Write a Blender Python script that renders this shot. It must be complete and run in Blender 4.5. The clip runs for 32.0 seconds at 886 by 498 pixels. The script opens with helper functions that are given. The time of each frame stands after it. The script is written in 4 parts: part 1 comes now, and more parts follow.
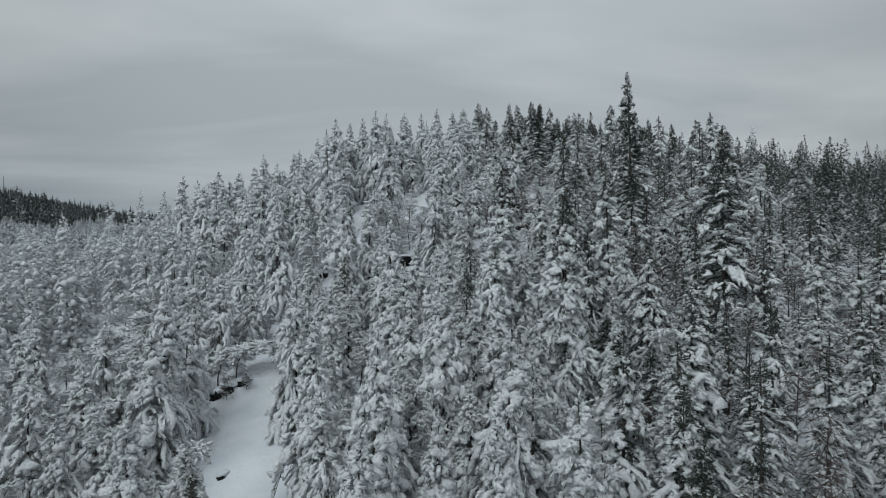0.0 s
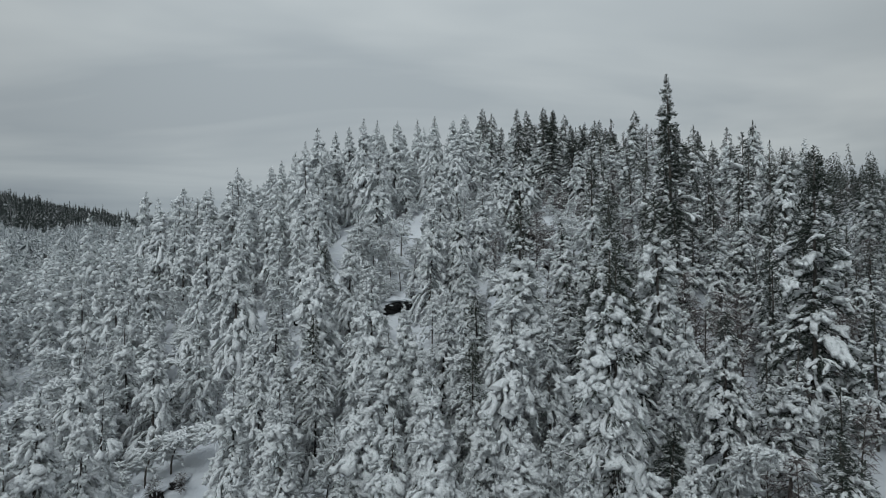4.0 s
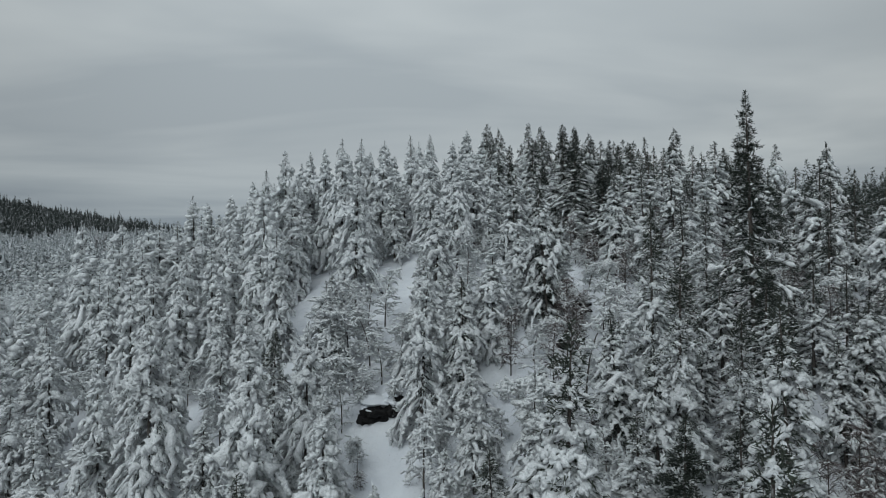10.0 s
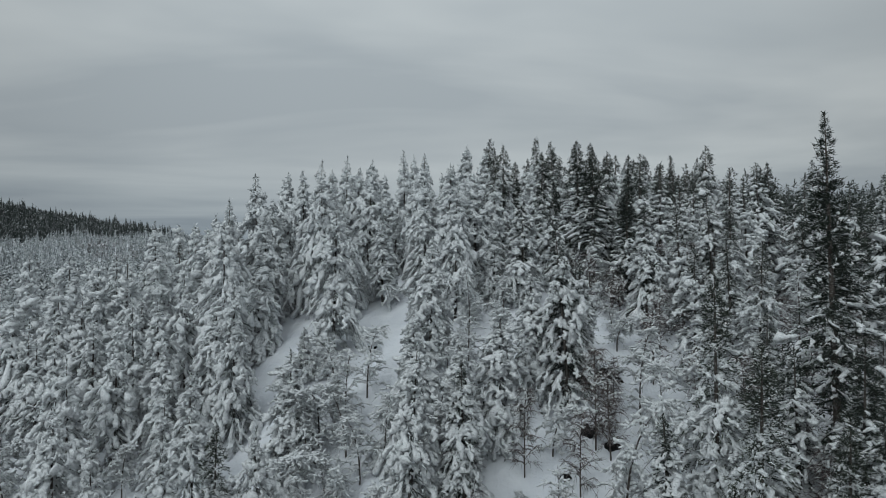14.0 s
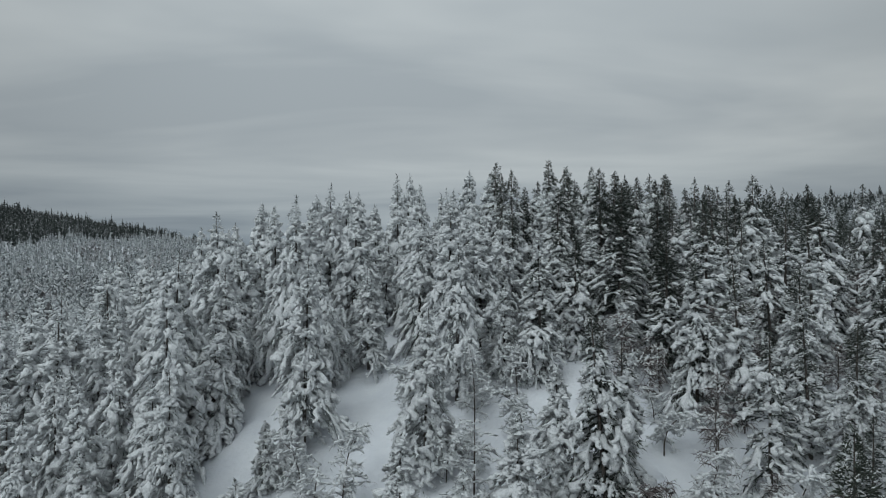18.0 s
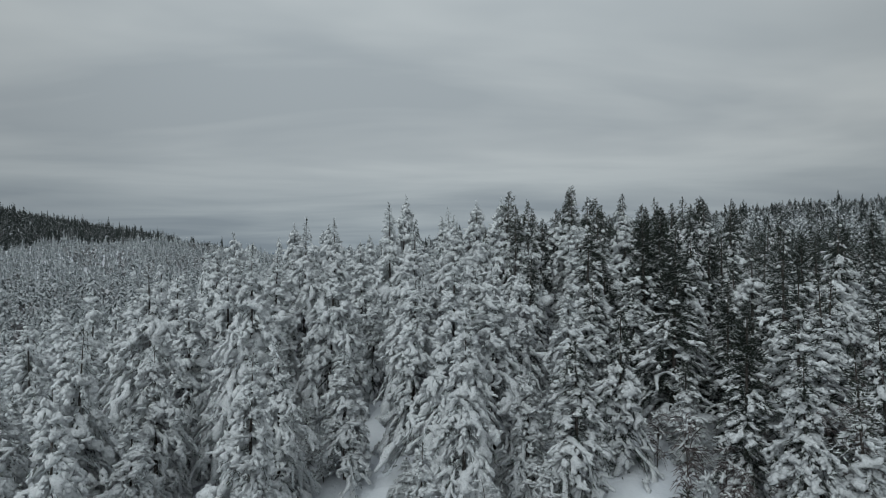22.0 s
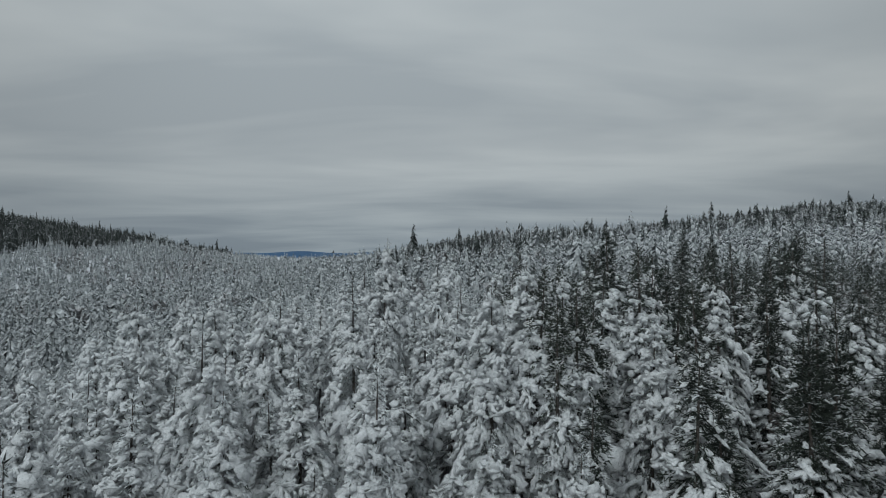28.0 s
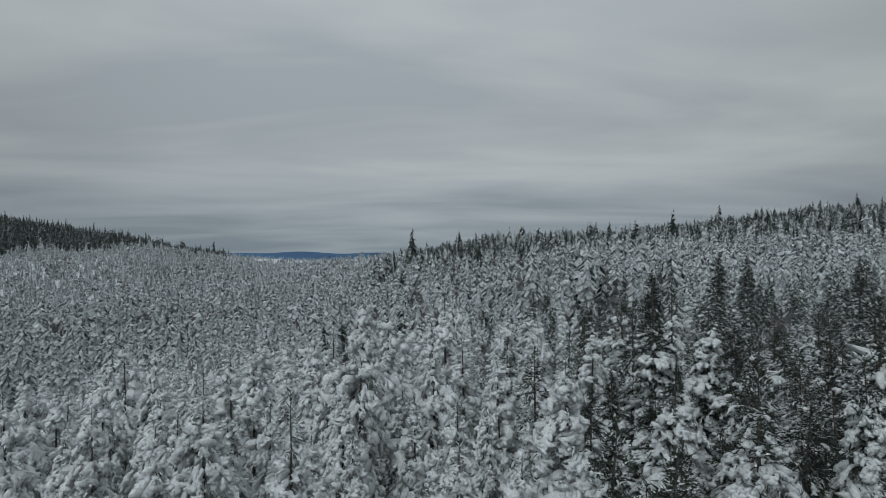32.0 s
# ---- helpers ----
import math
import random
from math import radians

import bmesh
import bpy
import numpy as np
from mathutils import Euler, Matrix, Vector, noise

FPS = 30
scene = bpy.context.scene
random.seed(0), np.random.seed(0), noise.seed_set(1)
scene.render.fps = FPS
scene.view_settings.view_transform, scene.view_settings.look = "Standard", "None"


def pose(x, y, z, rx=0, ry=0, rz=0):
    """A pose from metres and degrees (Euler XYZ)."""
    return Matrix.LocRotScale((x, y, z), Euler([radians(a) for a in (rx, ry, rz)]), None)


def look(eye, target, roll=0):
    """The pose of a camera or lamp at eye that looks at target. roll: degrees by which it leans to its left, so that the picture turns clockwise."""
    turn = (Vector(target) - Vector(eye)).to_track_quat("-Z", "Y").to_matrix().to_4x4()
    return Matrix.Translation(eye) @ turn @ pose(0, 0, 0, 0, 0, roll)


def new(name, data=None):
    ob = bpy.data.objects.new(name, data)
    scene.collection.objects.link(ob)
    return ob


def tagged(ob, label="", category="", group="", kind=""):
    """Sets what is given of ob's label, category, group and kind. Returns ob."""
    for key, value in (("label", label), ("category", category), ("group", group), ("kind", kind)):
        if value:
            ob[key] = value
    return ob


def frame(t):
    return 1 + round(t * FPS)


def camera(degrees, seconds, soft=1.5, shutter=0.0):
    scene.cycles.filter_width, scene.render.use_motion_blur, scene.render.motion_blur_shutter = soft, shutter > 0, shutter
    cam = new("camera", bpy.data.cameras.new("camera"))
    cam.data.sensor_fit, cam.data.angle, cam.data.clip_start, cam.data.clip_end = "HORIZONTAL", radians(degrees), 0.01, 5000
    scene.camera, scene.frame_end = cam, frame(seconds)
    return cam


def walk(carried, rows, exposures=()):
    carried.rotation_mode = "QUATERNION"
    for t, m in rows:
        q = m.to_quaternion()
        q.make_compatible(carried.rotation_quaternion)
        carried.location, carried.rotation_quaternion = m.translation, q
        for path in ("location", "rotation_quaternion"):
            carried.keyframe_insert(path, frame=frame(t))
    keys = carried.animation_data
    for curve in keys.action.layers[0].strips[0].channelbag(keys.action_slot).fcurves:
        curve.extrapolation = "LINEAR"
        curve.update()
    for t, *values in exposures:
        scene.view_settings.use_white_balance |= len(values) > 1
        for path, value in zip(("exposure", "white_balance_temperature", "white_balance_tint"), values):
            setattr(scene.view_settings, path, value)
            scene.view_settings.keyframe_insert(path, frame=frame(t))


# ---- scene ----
cam = camera(72.0, 32.0, soft=0.8)
PATH = [
    (0.0, 0.00, 0.00, 20.00, 91.10, -0.00, 0.00),
    (0.5, 0.02, 1.78, 20.56, 91.09, 0.00, 0.01),
    (1.0, 0.04, 3.59, 21.12, 91.10, 0.00, 0.01),
    (1.5, 0.07, 5.40, 21.67, 91.12, 0.01, 0.01),
    (2.0, 0.08, 7.22, 22.24, 91.11, 0.02, 0.00),
    (2.5, 0.10, 9.02, 22.82, 91.11, 0.02, -0.00),
    (3.0, 0.14, 10.79, 23.40, 91.12, 0.05, 0.01),
    (3.5, 0.19, 12.47, 23.98, 91.11, 0.04, 0.01),
    (4.0, 0.21, 14.12, 24.57, 91.13, 0.04, 0.03),
    (4.5, 0.20, 15.67, 25.15, 91.14, 0.04, 0.02),
    (6.5, 0.12, 21.60, 27.42, 91.10, 0.07, -0.01),
    (7.0, 0.18, 22.99, 27.93, 91.11, 0.09, -0.01),
    (7.5, 0.27, 24.38, 28.46, 91.12, 0.10, -0.02),
    (8.0, 0.33, 25.79, 29.01, 91.12, 0.08, -0.04),
    (8.5, 0.34, 27.20, 29.54, 91.12, 0.08, -0.05),
    (9.0, 0.34, 28.54, 30.07, 91.11, 0.09, -0.04),
    (9.5, 0.35, 29.86, 30.58, 91.09, 0.09, -0.06),
    (10.0, 0.37, 31.17, 31.10, 91.09, 0.11, -0.08),
    (10.5, 0.36, 32.47, 31.60, 91.10, 0.11, -0.08),
    (11.0, 0.35, 33.75, 32.10, 91.09, 0.14, -0.09),
    (11.5, 0.38, 35.03, 32.57, 91.12, 0.11, -0.09),
    (12.0, 0.42, 36.28, 33.10, 91.09, 0.14, -0.09),
    (12.5, 0.45, 37.52, 33.63, 91.08, 0.14, -0.12),
    (13.0, 0.52, 38.75, 34.10, 91.12, 0.14, -0.12),
    (13.5, 0.60, 40.04, 34.62, 91.13, 0.14, -0.13),
    (14.0, 0.69, 41.33, 35.20, 91.13, 0.12, -0.14),
    (14.5, 0.75, 42.60, 35.77, 91.12, 0.12, -0.14),
    (16.5, 0.83, 47.71, 38.24, 91.00, 0.14, -0.16),
    (17.0, 0.80, 49.00, 38.84, 91.02, 0.13, -0.17),
    (17.5, 0.80, 50.32, 39.44, 91.02, 0.12, -0.15),
    (18.0, 0.84, 51.63, 40.02, 91.03, 0.11, -0.14),
    (18.5, 0.83, 52.97, 40.61, 91.04, 0.10, -0.13),
    (19.0, 0.83, 54.34, 41.19, 91.05, 0.05, -0.14),
    (19.5, 0.84, 55.79, 41.73, 91.05, 0.07, -0.11),
    (20.0, 0.85, 57.25, 42.29, 91.06, 0.04, -0.11),
    (20.5, 0.91, 58.79, 42.85, 91.06, 0.02, -0.09),
    (21.0, 0.95, 60.37, 43.35, 91.10, -0.02, -0.08),
    (21.5, 0.90, 62.00, 43.93, 91.07, -0.03, -0.08),
    (22.0, 0.84, 63.69, 44.47, 91.12, -0.03, -0.08),
    (22.5, 0.89, 65.40, 44.94, 91.10, -0.03, -0.07),
    (23.0, 0.95, 67.15, 45.43, 91.15, -0.01, -0.05),
    (23.5, 1.00, 68.89, 45.98, 91.14, -0.01, -0.05),
    (24.0, 0.99, 70.70, 46.48, 91.16, -0.04, -0.06),
    (24.5, 1.03, 72.55, 47.06, 91.14, -0.05, -0.06),
    (25.0, 1.08, 74.41, 47.70, 91.06, 0.00, -0.06),
    (25.5, 1.11, 76.25, 48.29, 91.05, 0.02, -0.07),
    (27.5, 1.28, 83.45, 50.64, 90.96, 0.12, -0.14),
    (28.0, 1.26, 85.30, 51.16, 90.95, 0.10, -0.13),
    (28.5, 1.25, 87.15, 51.66, 90.96, 0.11, -0.14),
    (29.0, 1.28, 88.99, 52.12, 90.97, 0.12, -0.14),
    (29.5, 1.34, 90.81, 52.61, 91.00, 0.16, -0.14),
    (30.0, 1.39, 92.62, 53.14, 91.01, 0.13, -0.14),
    (30.5, 1.42, 94.44, 53.70, 90.98, 0.11, -0.14),
    (31.0, 1.46, 96.33, 54.29, 90.96, 0.08, -0.13),
    (31.5, 1.52, 98.19, 54.87, 90.95, 0.06, -0.13),
    (32.0, 1.59, 100.00, 55.47, 90.93, 0.07, -0.13),
]
walk(cam, [(t, pose(x, y, z, rx, ry, rz)) for t, x, y, z, rx, ry, rz in PATH],
     exposures=[(0, 0.14), (9, 0.12), (19, 0.06), (28, -0.02), (32, -0.03)])

# ---- sky and light ----
world = bpy.data.worlds.new("overcast_sky")
scene.world = world
world.use_nodes = True
wt = world.node_tree
wt.nodes.clear()


def wnode(kind, **inputs):
    n = wt.nodes.new(kind)
    for k, v in inputs.items():
        n.inputs[k].default_value = v
    return n


def wlink(a, out, b, inp):
    wt.links.new(a.outputs[out], b.inputs[inp])


def wmath(op, a, b=None):
    n = wt.nodes.new("ShaderNodeMath")
    n.operation = op
    for k, v in ((0, a), (1, b)):
        if v is None:
            continue
        if isinstance(v, (int, float)):
            n.inputs[k].default_value = v
        else:
            wt.links.new(v, n.inputs[k])
    return n.outputs[0]


coord = wt.nodes.new("ShaderNodeTexCoord")
sep = wt.nodes.new("ShaderNodeSeparateXYZ")
wlink(coord, "Generated", sep, 0)
up = wmath("MAXIMUM", sep.outputs[2], 0.0)
den = wmath("ADD", up, 0.09)
comb = wt.nodes.new("ShaderNodeCombineXYZ")
wt.links.new(wmath("DIVIDE", sep.outputs[0], den), comb.inputs[0])
wt.links.new(wmath("DIVIDE", sep.outputs[1], den), comb.inputs[1])
cloud_map = wnode("ShaderNodeMapping", Scale=(0.45, 0.8, 1.0), Location=(3.1, 1.7, 0.0))
wlink(comb, 0, cloud_map, 0)
cloud = wnode("ShaderNodeTexNoise", Scale=0.9, Detail=4.5, Roughness=0.5, Distortion=0.4)
wlink(cloud_map, 0, cloud, 0)
tone = wt.nodes.new("ShaderNodeValToRGB")
tone.color_ramp.elements[0].position, tone.color_ramp.elements[0].color = 0.35, (0.288, 0.327, 0.352, 1)
tone.color_ramp.elements[1].position, tone.color_ramp.elements[1].color = 0.65, (0.427, 0.466, 0.478, 1)
wlink(cloud, 0, tone, 0)
# an overcast sky is brightest overhead
lift = wmath("ADD", wmath("MULTIPLY", wmath("MULTIPLY", up, up), 0.7), wmath("ADD", wmath("MULTIPLY", up, 0.1), 0.93))
grade = wt.nodes.new("ShaderNodeMix")
grade.data_type, grade.blend_type = "RGBA", "MULTIPLY"
grade.inputs[0].default_value = 1.0
wt.links.new(tone.outputs[0], grade.inputs[6])
# lens vignetting put into the sky: brighter around the camera's forward direction
facing = wt.nodes.new("ShaderNodeVectorMath")
facing.operation = "DOT_PRODUCT"
wlink(coord, "Generated", facing, 0)
facing.inputs[1].default_value = Vector((-0.02, 0.93, 0.36)).normalized()
thin = wt.nodes.new("ShaderNodeMapRange")
thin.interpolation_type = "SMOOTHSTEP"
for k, v in ((1, 0.72), (2, 1.0), (3, 0.89), (4, 1.13)):
    thin.inputs[k].default_value = v
wt.links.new(facing.outputs["Value"], thin.inputs[0])
lift = wmath("MULTIPLY", lift, thin.outputs[0])
# heavier, bluer cloud low over the far hills
low_cloud = wt.nodes.new("ShaderNodeMapRange")
for k, v in ((1, 0.0), (2, 0.19), (3, 1.0), (4, 0.0)):
    low_cloud.inputs[k].default_value = v
wt.links.new(up, low_cloud.inputs[0])
gray = wt.nodes.new("ShaderNodeCombineXYZ")
for k, cut in enumerate((0.375, 0.32, 0.27)):
    wt.links.new(wmath("MULTIPLY", lift, wmath("SUBTRACT", 1.0, wmath("MULTIPLY", low_cloud.outputs[0], cut))), gray.inputs[k])
wt.links.new(gray.outputs[0], grade.inputs[7])
bg = wnode("ShaderNodeBackground", Strength=1.0)
wt.links.new(grade.outputs[2], bg.inputs[0])
wlink(bg, 0, wt.nodes.new("ShaderNodeOutputWorld"), 0)

sun = new("sun", bpy.data.lights.new("sun", "SUN"))
sun.data.energy, sun.data.angle, sun.data.color = 1.12, radians(50), (0.90, 0.985, 1.0)
sun.matrix_world = look((-45, -70, 75), (0, 0, 0))


# ---- materials ----
def material(name, rough=0.7):
    m = bpy.data.materials.new(name)
    m.use_nodes = True
    t = m.node_tree
    b = t.nodes["Principled BSDF"]
    b.inputs["Roughness"].default_value = rough
    return m, t, b


def noise_node(t, scale, detail=3.0, rough=0.55, where="Object"):
    c = t.nodes.new("ShaderNodeTexCoord")
    n = t.nodes.new("ShaderNodeTexNoise")
    n.inputs["Scale"].default_value, n.inputs["Detail"].default_value, n.inputs["Roughness"].default_value = scale, detail, rough
    t.links.new(c.outputs[where], n.inputs["Vector"])
    return n


def ramp_node(t, source, stops):
    r = t.nodes.new("ShaderNodeValToRGB")
    e = r.color_ramp.elements
    while len(e) < len(stops):
        e.new(0.5)
    for k, (p, c) in enumerate(stops):
        e[k].position, e[k].color = p, (*c, 1)
    t.links.new(source, r.inputs[0])
    return r


def bump_node(t, b, source, strength, distance):
    n = t.nodes.new("ShaderNodeBump")
    n.inputs["Strength"].default_value, n.inputs["Distance"].default_value = strength, distance
    t.links.new(source, n.inputs["Height"])
    t.links.new(n.outputs[0], b.inputs["Normal"])


def snow_material(name, low, high, scale, lump, depth):
    m, t, b = material(name, 0.75)
    r = ramp_node(t, noise_node(t, scale, 4.0).outputs[0], [(0.3, low), (0.62, high)])
    t.links.new(r.outputs[0], b.inputs["Base Color"])
    bump_node(t, b, noise_node(t, lump, 4.0, 0.6).outputs[0], 0.8, depth)
    return m


SNOW_GROUND = snow_material("ground_snow", (0.60, 0.625, 0.67), (0.72, 0.74, 0.77), 0.25, 0.9, 0.25)
# snow on twigs: dark needle tips stick out of it here and there
SNOW_TREE, t, b = material("tree_snow", 0.8)
r = ramp_node(t, noise_node(t, 6.5, 4.0, 0.68).outputs[0], [(0.29, (0.07, 0.08, 0.075)), (0.37, (0.68, 0.705, 0.72)), (0.60, (0.84, 0.855, 0.87))])
tips = ramp_node(t, noise_node(t, 19.0, 3.0, 0.6).outputs[0], [(0.28, (0.35, 0.365, 0.35)), (0.37, (0.93, 0.935, 0.94)), (0.5, (1.0, 1.0, 1.0))])
both = t.nodes.new("ShaderNodeMix")
both.data_type, both.blend_type = "RGBA", "MULTIPLY"
both.inputs[0].default_value = 1.0
t.links.new(r.outputs[0], both.inputs[6])
t.links.new(tips.outputs[0], both.inputs[7])
t.links.new(both.outputs[2], b.inputs["Base Color"])
bump_node(t, b, noise_node(t, 7.0, 4.0, 0.7).outputs[0], 1.0, 0.14)


def needle_material(name, dark, light, frost, share):
    m, t, b = material(name, 0.65)
    geo = t.nodes.new("ShaderNodeNewGeometry")
    r = ramp_node(t, geo.outputs["Random Per Island"], [(0.0, dark), (1.0 - share - 0.02, light), (1.0 - share + 0.02, frost)])
    t.links.new(r.outputs[0], b.inputs["Base Color"])
    return m


NEEDLE = needle_material("needles", (0.02, 0.026, 0.022), (0.21, 0.225, 0.22), (0.74, 0.77, 0.79), 0.60)
# the wind has blown the tops free: their needles carry less frost than those below
NEEDLE_PINE = needle_material("pine_needles", (0.010, 0.016, 0.011), (0.045, 0.056, 0.04), (0.70, 0.72, 0.74), 0.12)
t = NEEDLE_PINE.node_tree
where = t.nodes.new("ShaderNodeTexCoord")
split = t.nodes.new("ShaderNodeSeparateXYZ")
t.links.new(where.outputs["Generated"], split.inputs[0])
calm = t.nodes.new("ShaderNodeMapRange")
for k, v in ((1, 0.60), (2, 0.85), (3, 0.5), (4, 0.0)):
    calm.inputs[k].default_value = v
t.links.new(split.outputs[2], calm.inputs[0])
add = t.nodes.new("ShaderNodeMath")
add.operation = "ADD"
ramp = [n for n in t.nodes if n.bl_idname == "ShaderNodeValToRGB"][0]
t.links.new([n for n in t.nodes if n.bl_idname == "ShaderNodeNewGeometry"][0].outputs["Random Per Island"], add.inputs[0])
t.links.new(calm.outputs[0], add.inputs[1])
t.links.new(add.outputs[0], ramp.inputs[0])
NEEDLE_DARK = needle_material("dark_needles", (0.008, 0.013, 0.010), (0.024, 0.034, 0.023), (0.48, 0.51, 0.52), 0.08)
BARK, t, b = material("bark", 0.9)
r = ramp_node(t, noise_node(t, 9.0, 4.0).outputs[0], [(0.3, (0.03, 0.026, 0.023)), (0.55, (0.09, 0.075, 0.065)), (0.75, (0.4, 0.4, 0.4))])
t.links.new(r.outputs[0], b.inputs["Base Color"])
bump_node(t, b, noise_node(t, 14.0).outputs[0], 0.8, 0.04)
BIRCH, t, b = material("frosted_birch_twigs", 0.8)
geo = t.nodes.new("ShaderNodeNewGeometry")
r = ramp_node(t, geo.outputs["Random Per Island"], [(0.0, (0.12, 0.11, 0.10)), (0.3, (0.30, 0.30, 0.30)), (0.5, (0.56, 0.58, 0.60)), (1.0, (0.76, 0.77, 0.79))])
t.links.new(r.outputs[0], b.inputs["Base Color"])
TWIG_BROWN, t, b = material("bare_brown_twigs", 0.8)
geo = t.nodes.new("ShaderNodeNewGeometry")
r = ramp_node(t, geo.outputs["Random Per Island"], [(0.0, (0.045, 0.032, 0.03)), (0.7, (0.11, 0.085, 0.082)), (1.0, (0.42, 0.42, 0.42))])
t.links.new(r.outputs[0], b.inputs["Base Color"])
ROCK, t, b = material("dark_rock", 0.85)
b.inputs["Specular IOR Level"].default_value = 0.25
r = ramp_node(t, noise_node(t, 3.0, 6.0).outputs[0], [(0.35, (0.006, 0.006, 0.007)), (0.62, (0.014, 0.0135, 0.013)), (0.8, (0.05, 0.05, 0.05))])
t.links.new(r.outputs[0], b.inputs["Base Color"])
bump_node(t, b, noise_node(t, 4.0, 5.0).outputs[0], 1.0, 0.1)


def forest_material(name, dark, white, lo, hi):
    """Far conifers: snow lies on what faces up, needles show below."""
    m, t, b = material(name, 0.8)
    geo = t.nodes.new("ShaderNodeNewGeometry")
    s = t.nodes.new("ShaderNodeSeparateXYZ")
    t.links.new(geo.outputs["Normal"], s.inputs[0])
    n = noise_node(t, 1.1, 4.0, 0.7)
    a = t.nodes.new("ShaderNodeMath")
    a.operation = "MULTIPLY_ADD"
    t.links.new(s.outputs[2], a.inputs[0])
    a.inputs[1].default_value = 0.12
    t.links.new(n.outputs[0], a.inputs[2])
    c = t.nodes.new("ShaderNodeMath")
    c.operation = "MULTIPLY_ADD"
    t.links.new(geo.outputs["Random Per Island"], c.inputs[0])
    c.inputs[1].default_value = 0.26
    t.links.new(a.outputs[0], c.inputs[2])
    r = ramp_node(t, c.outputs[0], [(lo, dark), (hi, white)])
    t.links.new(r.outputs[0], b.inputs["Base Color"])
    return m


# FOREST's lifted darks and greyed whites hold the distance haze in the colour
FOREST = forest_material("hazed_snowy_forest", (0.10, 0.115, 0.12), (0.66, 0.69, 0.71), 0.46, 0.92)
FOREST_DARK = forest_material("dark_forest", (0.02, 0.028, 0.026), (0.60, 0.62, 0.64), 0.71, 1.0)
FOREST_BIRCH = forest_material("far_frosted_birches", (0.15, 0.145, 0.145), (0.56, 0.57, 0.585), 0.42, 0.93)
# distance haze is put into the mountains' base colour as blue
HAZE_BLUE, t, b = material("hazed_far_mountains", 0.95)
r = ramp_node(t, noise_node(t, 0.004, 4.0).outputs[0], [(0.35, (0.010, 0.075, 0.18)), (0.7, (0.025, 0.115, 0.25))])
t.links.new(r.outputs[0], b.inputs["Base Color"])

# ---- the lie of the land: rounded hills as (height, x, y, breadth) ----
BROAD = [(83.9, -600, 1000, 700), (5.8, -350, 850, 350), (-18.9, 0, 700, 300), (19.9, 320, 720, 300), (65.8, 750, 750, 400), (-29.8, -350, 350, 250),
         (9.8, 400, 300, 300), (-13.3, 0, -200, 400), (6.3, -800, 400, 400), (-26.6, -100, 1400, 500), (46.7, 800, 1500, 600), (48.0, -790, 960, 150), (-13.0, -190, 840, 120), (-44.0, -245, 1085, 95),
         (9.0, 85, 760, 60), (-13.0, 275, 730, 40), (-5.0, 420, 640, 60), (5.0, -590, 1010, 40)]
MIDDLE = [(0.1, -120, 290, 90), (-5.1, 10, 300, 90), (9.0, 130, 300, 90), (-6.4, -130, 140, 90), (9.3, 120, 120, 90), (8.2, 0, 460, 100),
          (15.3, 0, 130, 80), (-9.0, -250, 560, 90), (-4.0, -60, 20, 90), (-15.2, 60, 20, 90)]
NEAR = [(0.9, -16, 50, 26), (-0.7, 20, 52, 26), (2.6, -4, 80, 20), (2.5, 26, 82, 26), (8.1, -22, 104, 26), (5.7, 10, 110, 26), (1.6, 46, 104, 26),
        (0.6, -46, 125, 26), (-2.2, -4, 144, 26), (1.8, 40, 142, 26), (6.4, -22, 172, 26), (1.4, 18, 178, 26), (4.6, 58, 184, 26), (-8.0, -30, 72, 26)]


def ground(x, y):
    """Height of the ground; takes numbers or arrays."""
    z = 0.0
    for h, cx, cy, s in BROAD + MIDDLE + NEAR:
        z = z + h * np.exp(-((x - cx) ** 2 + (y - cy) ** 2) / (2 * s * s))
    z = z + 0.35 * np.sin(x * 0.31 + 1.3 * np.sin(y * 0.17)) * np.sin(y * 0.27 + 0.8) + 0.14 * np.sin(x * 0.93 + y * 0.41) * np.sin(y * 0.83 - x * 0.3)
    return z


def mesh_of(name, verts, faces, mat, smooth=True):
    """A mesh from arrays of corners and of triangles or quads."""
    me = bpy.data.meshes.new(name)
    verts, faces = np.asarray(verts, np.float32), np.asarray(faces, np.int32)
    n, k = faces.shape
    me.vertices.add(len(verts))
    me.vertices.foreach_set("co", verts.ravel())
    me.loops.add(n * k)
    me.loops.foreach_set("vertex_index", faces.ravel())
    me.polygons.add(n)
    me.polygons.foreach_set("loop_start", np.arange(0, n * k, k, dtype=np.int32))
    me.polygons.foreach_set("use_smooth", np.full(n, smooth))
    me.materials.append(mat)
    me.update(calc_edges=True)
    return me


def join(pieces):
    """Several (verts, faces) as one."""
    vs, fs, n = [], [], 0
    for v, f in pieces:
        vs.append(v)
        fs.append(f + n)
        n += len(v)
    return np.concatenate(vs), np.concatenate(fs)


def spread(lo, hi, step, far):
    """Grid lines: even between lo and hi, then ever wider out to far."""
    mid = list(np.arange(lo, hi + step, step))
    out, d = [], step
    v = mid[-1]
    while v < far:
        d *= 1.13
        v += d
        out.append(v)
    back, d, v = [], step, lo
    while v > -far:
        d *= 1.13
        v -= d
        back.append(v)
    return np.array(back[::-1] + mid + out)


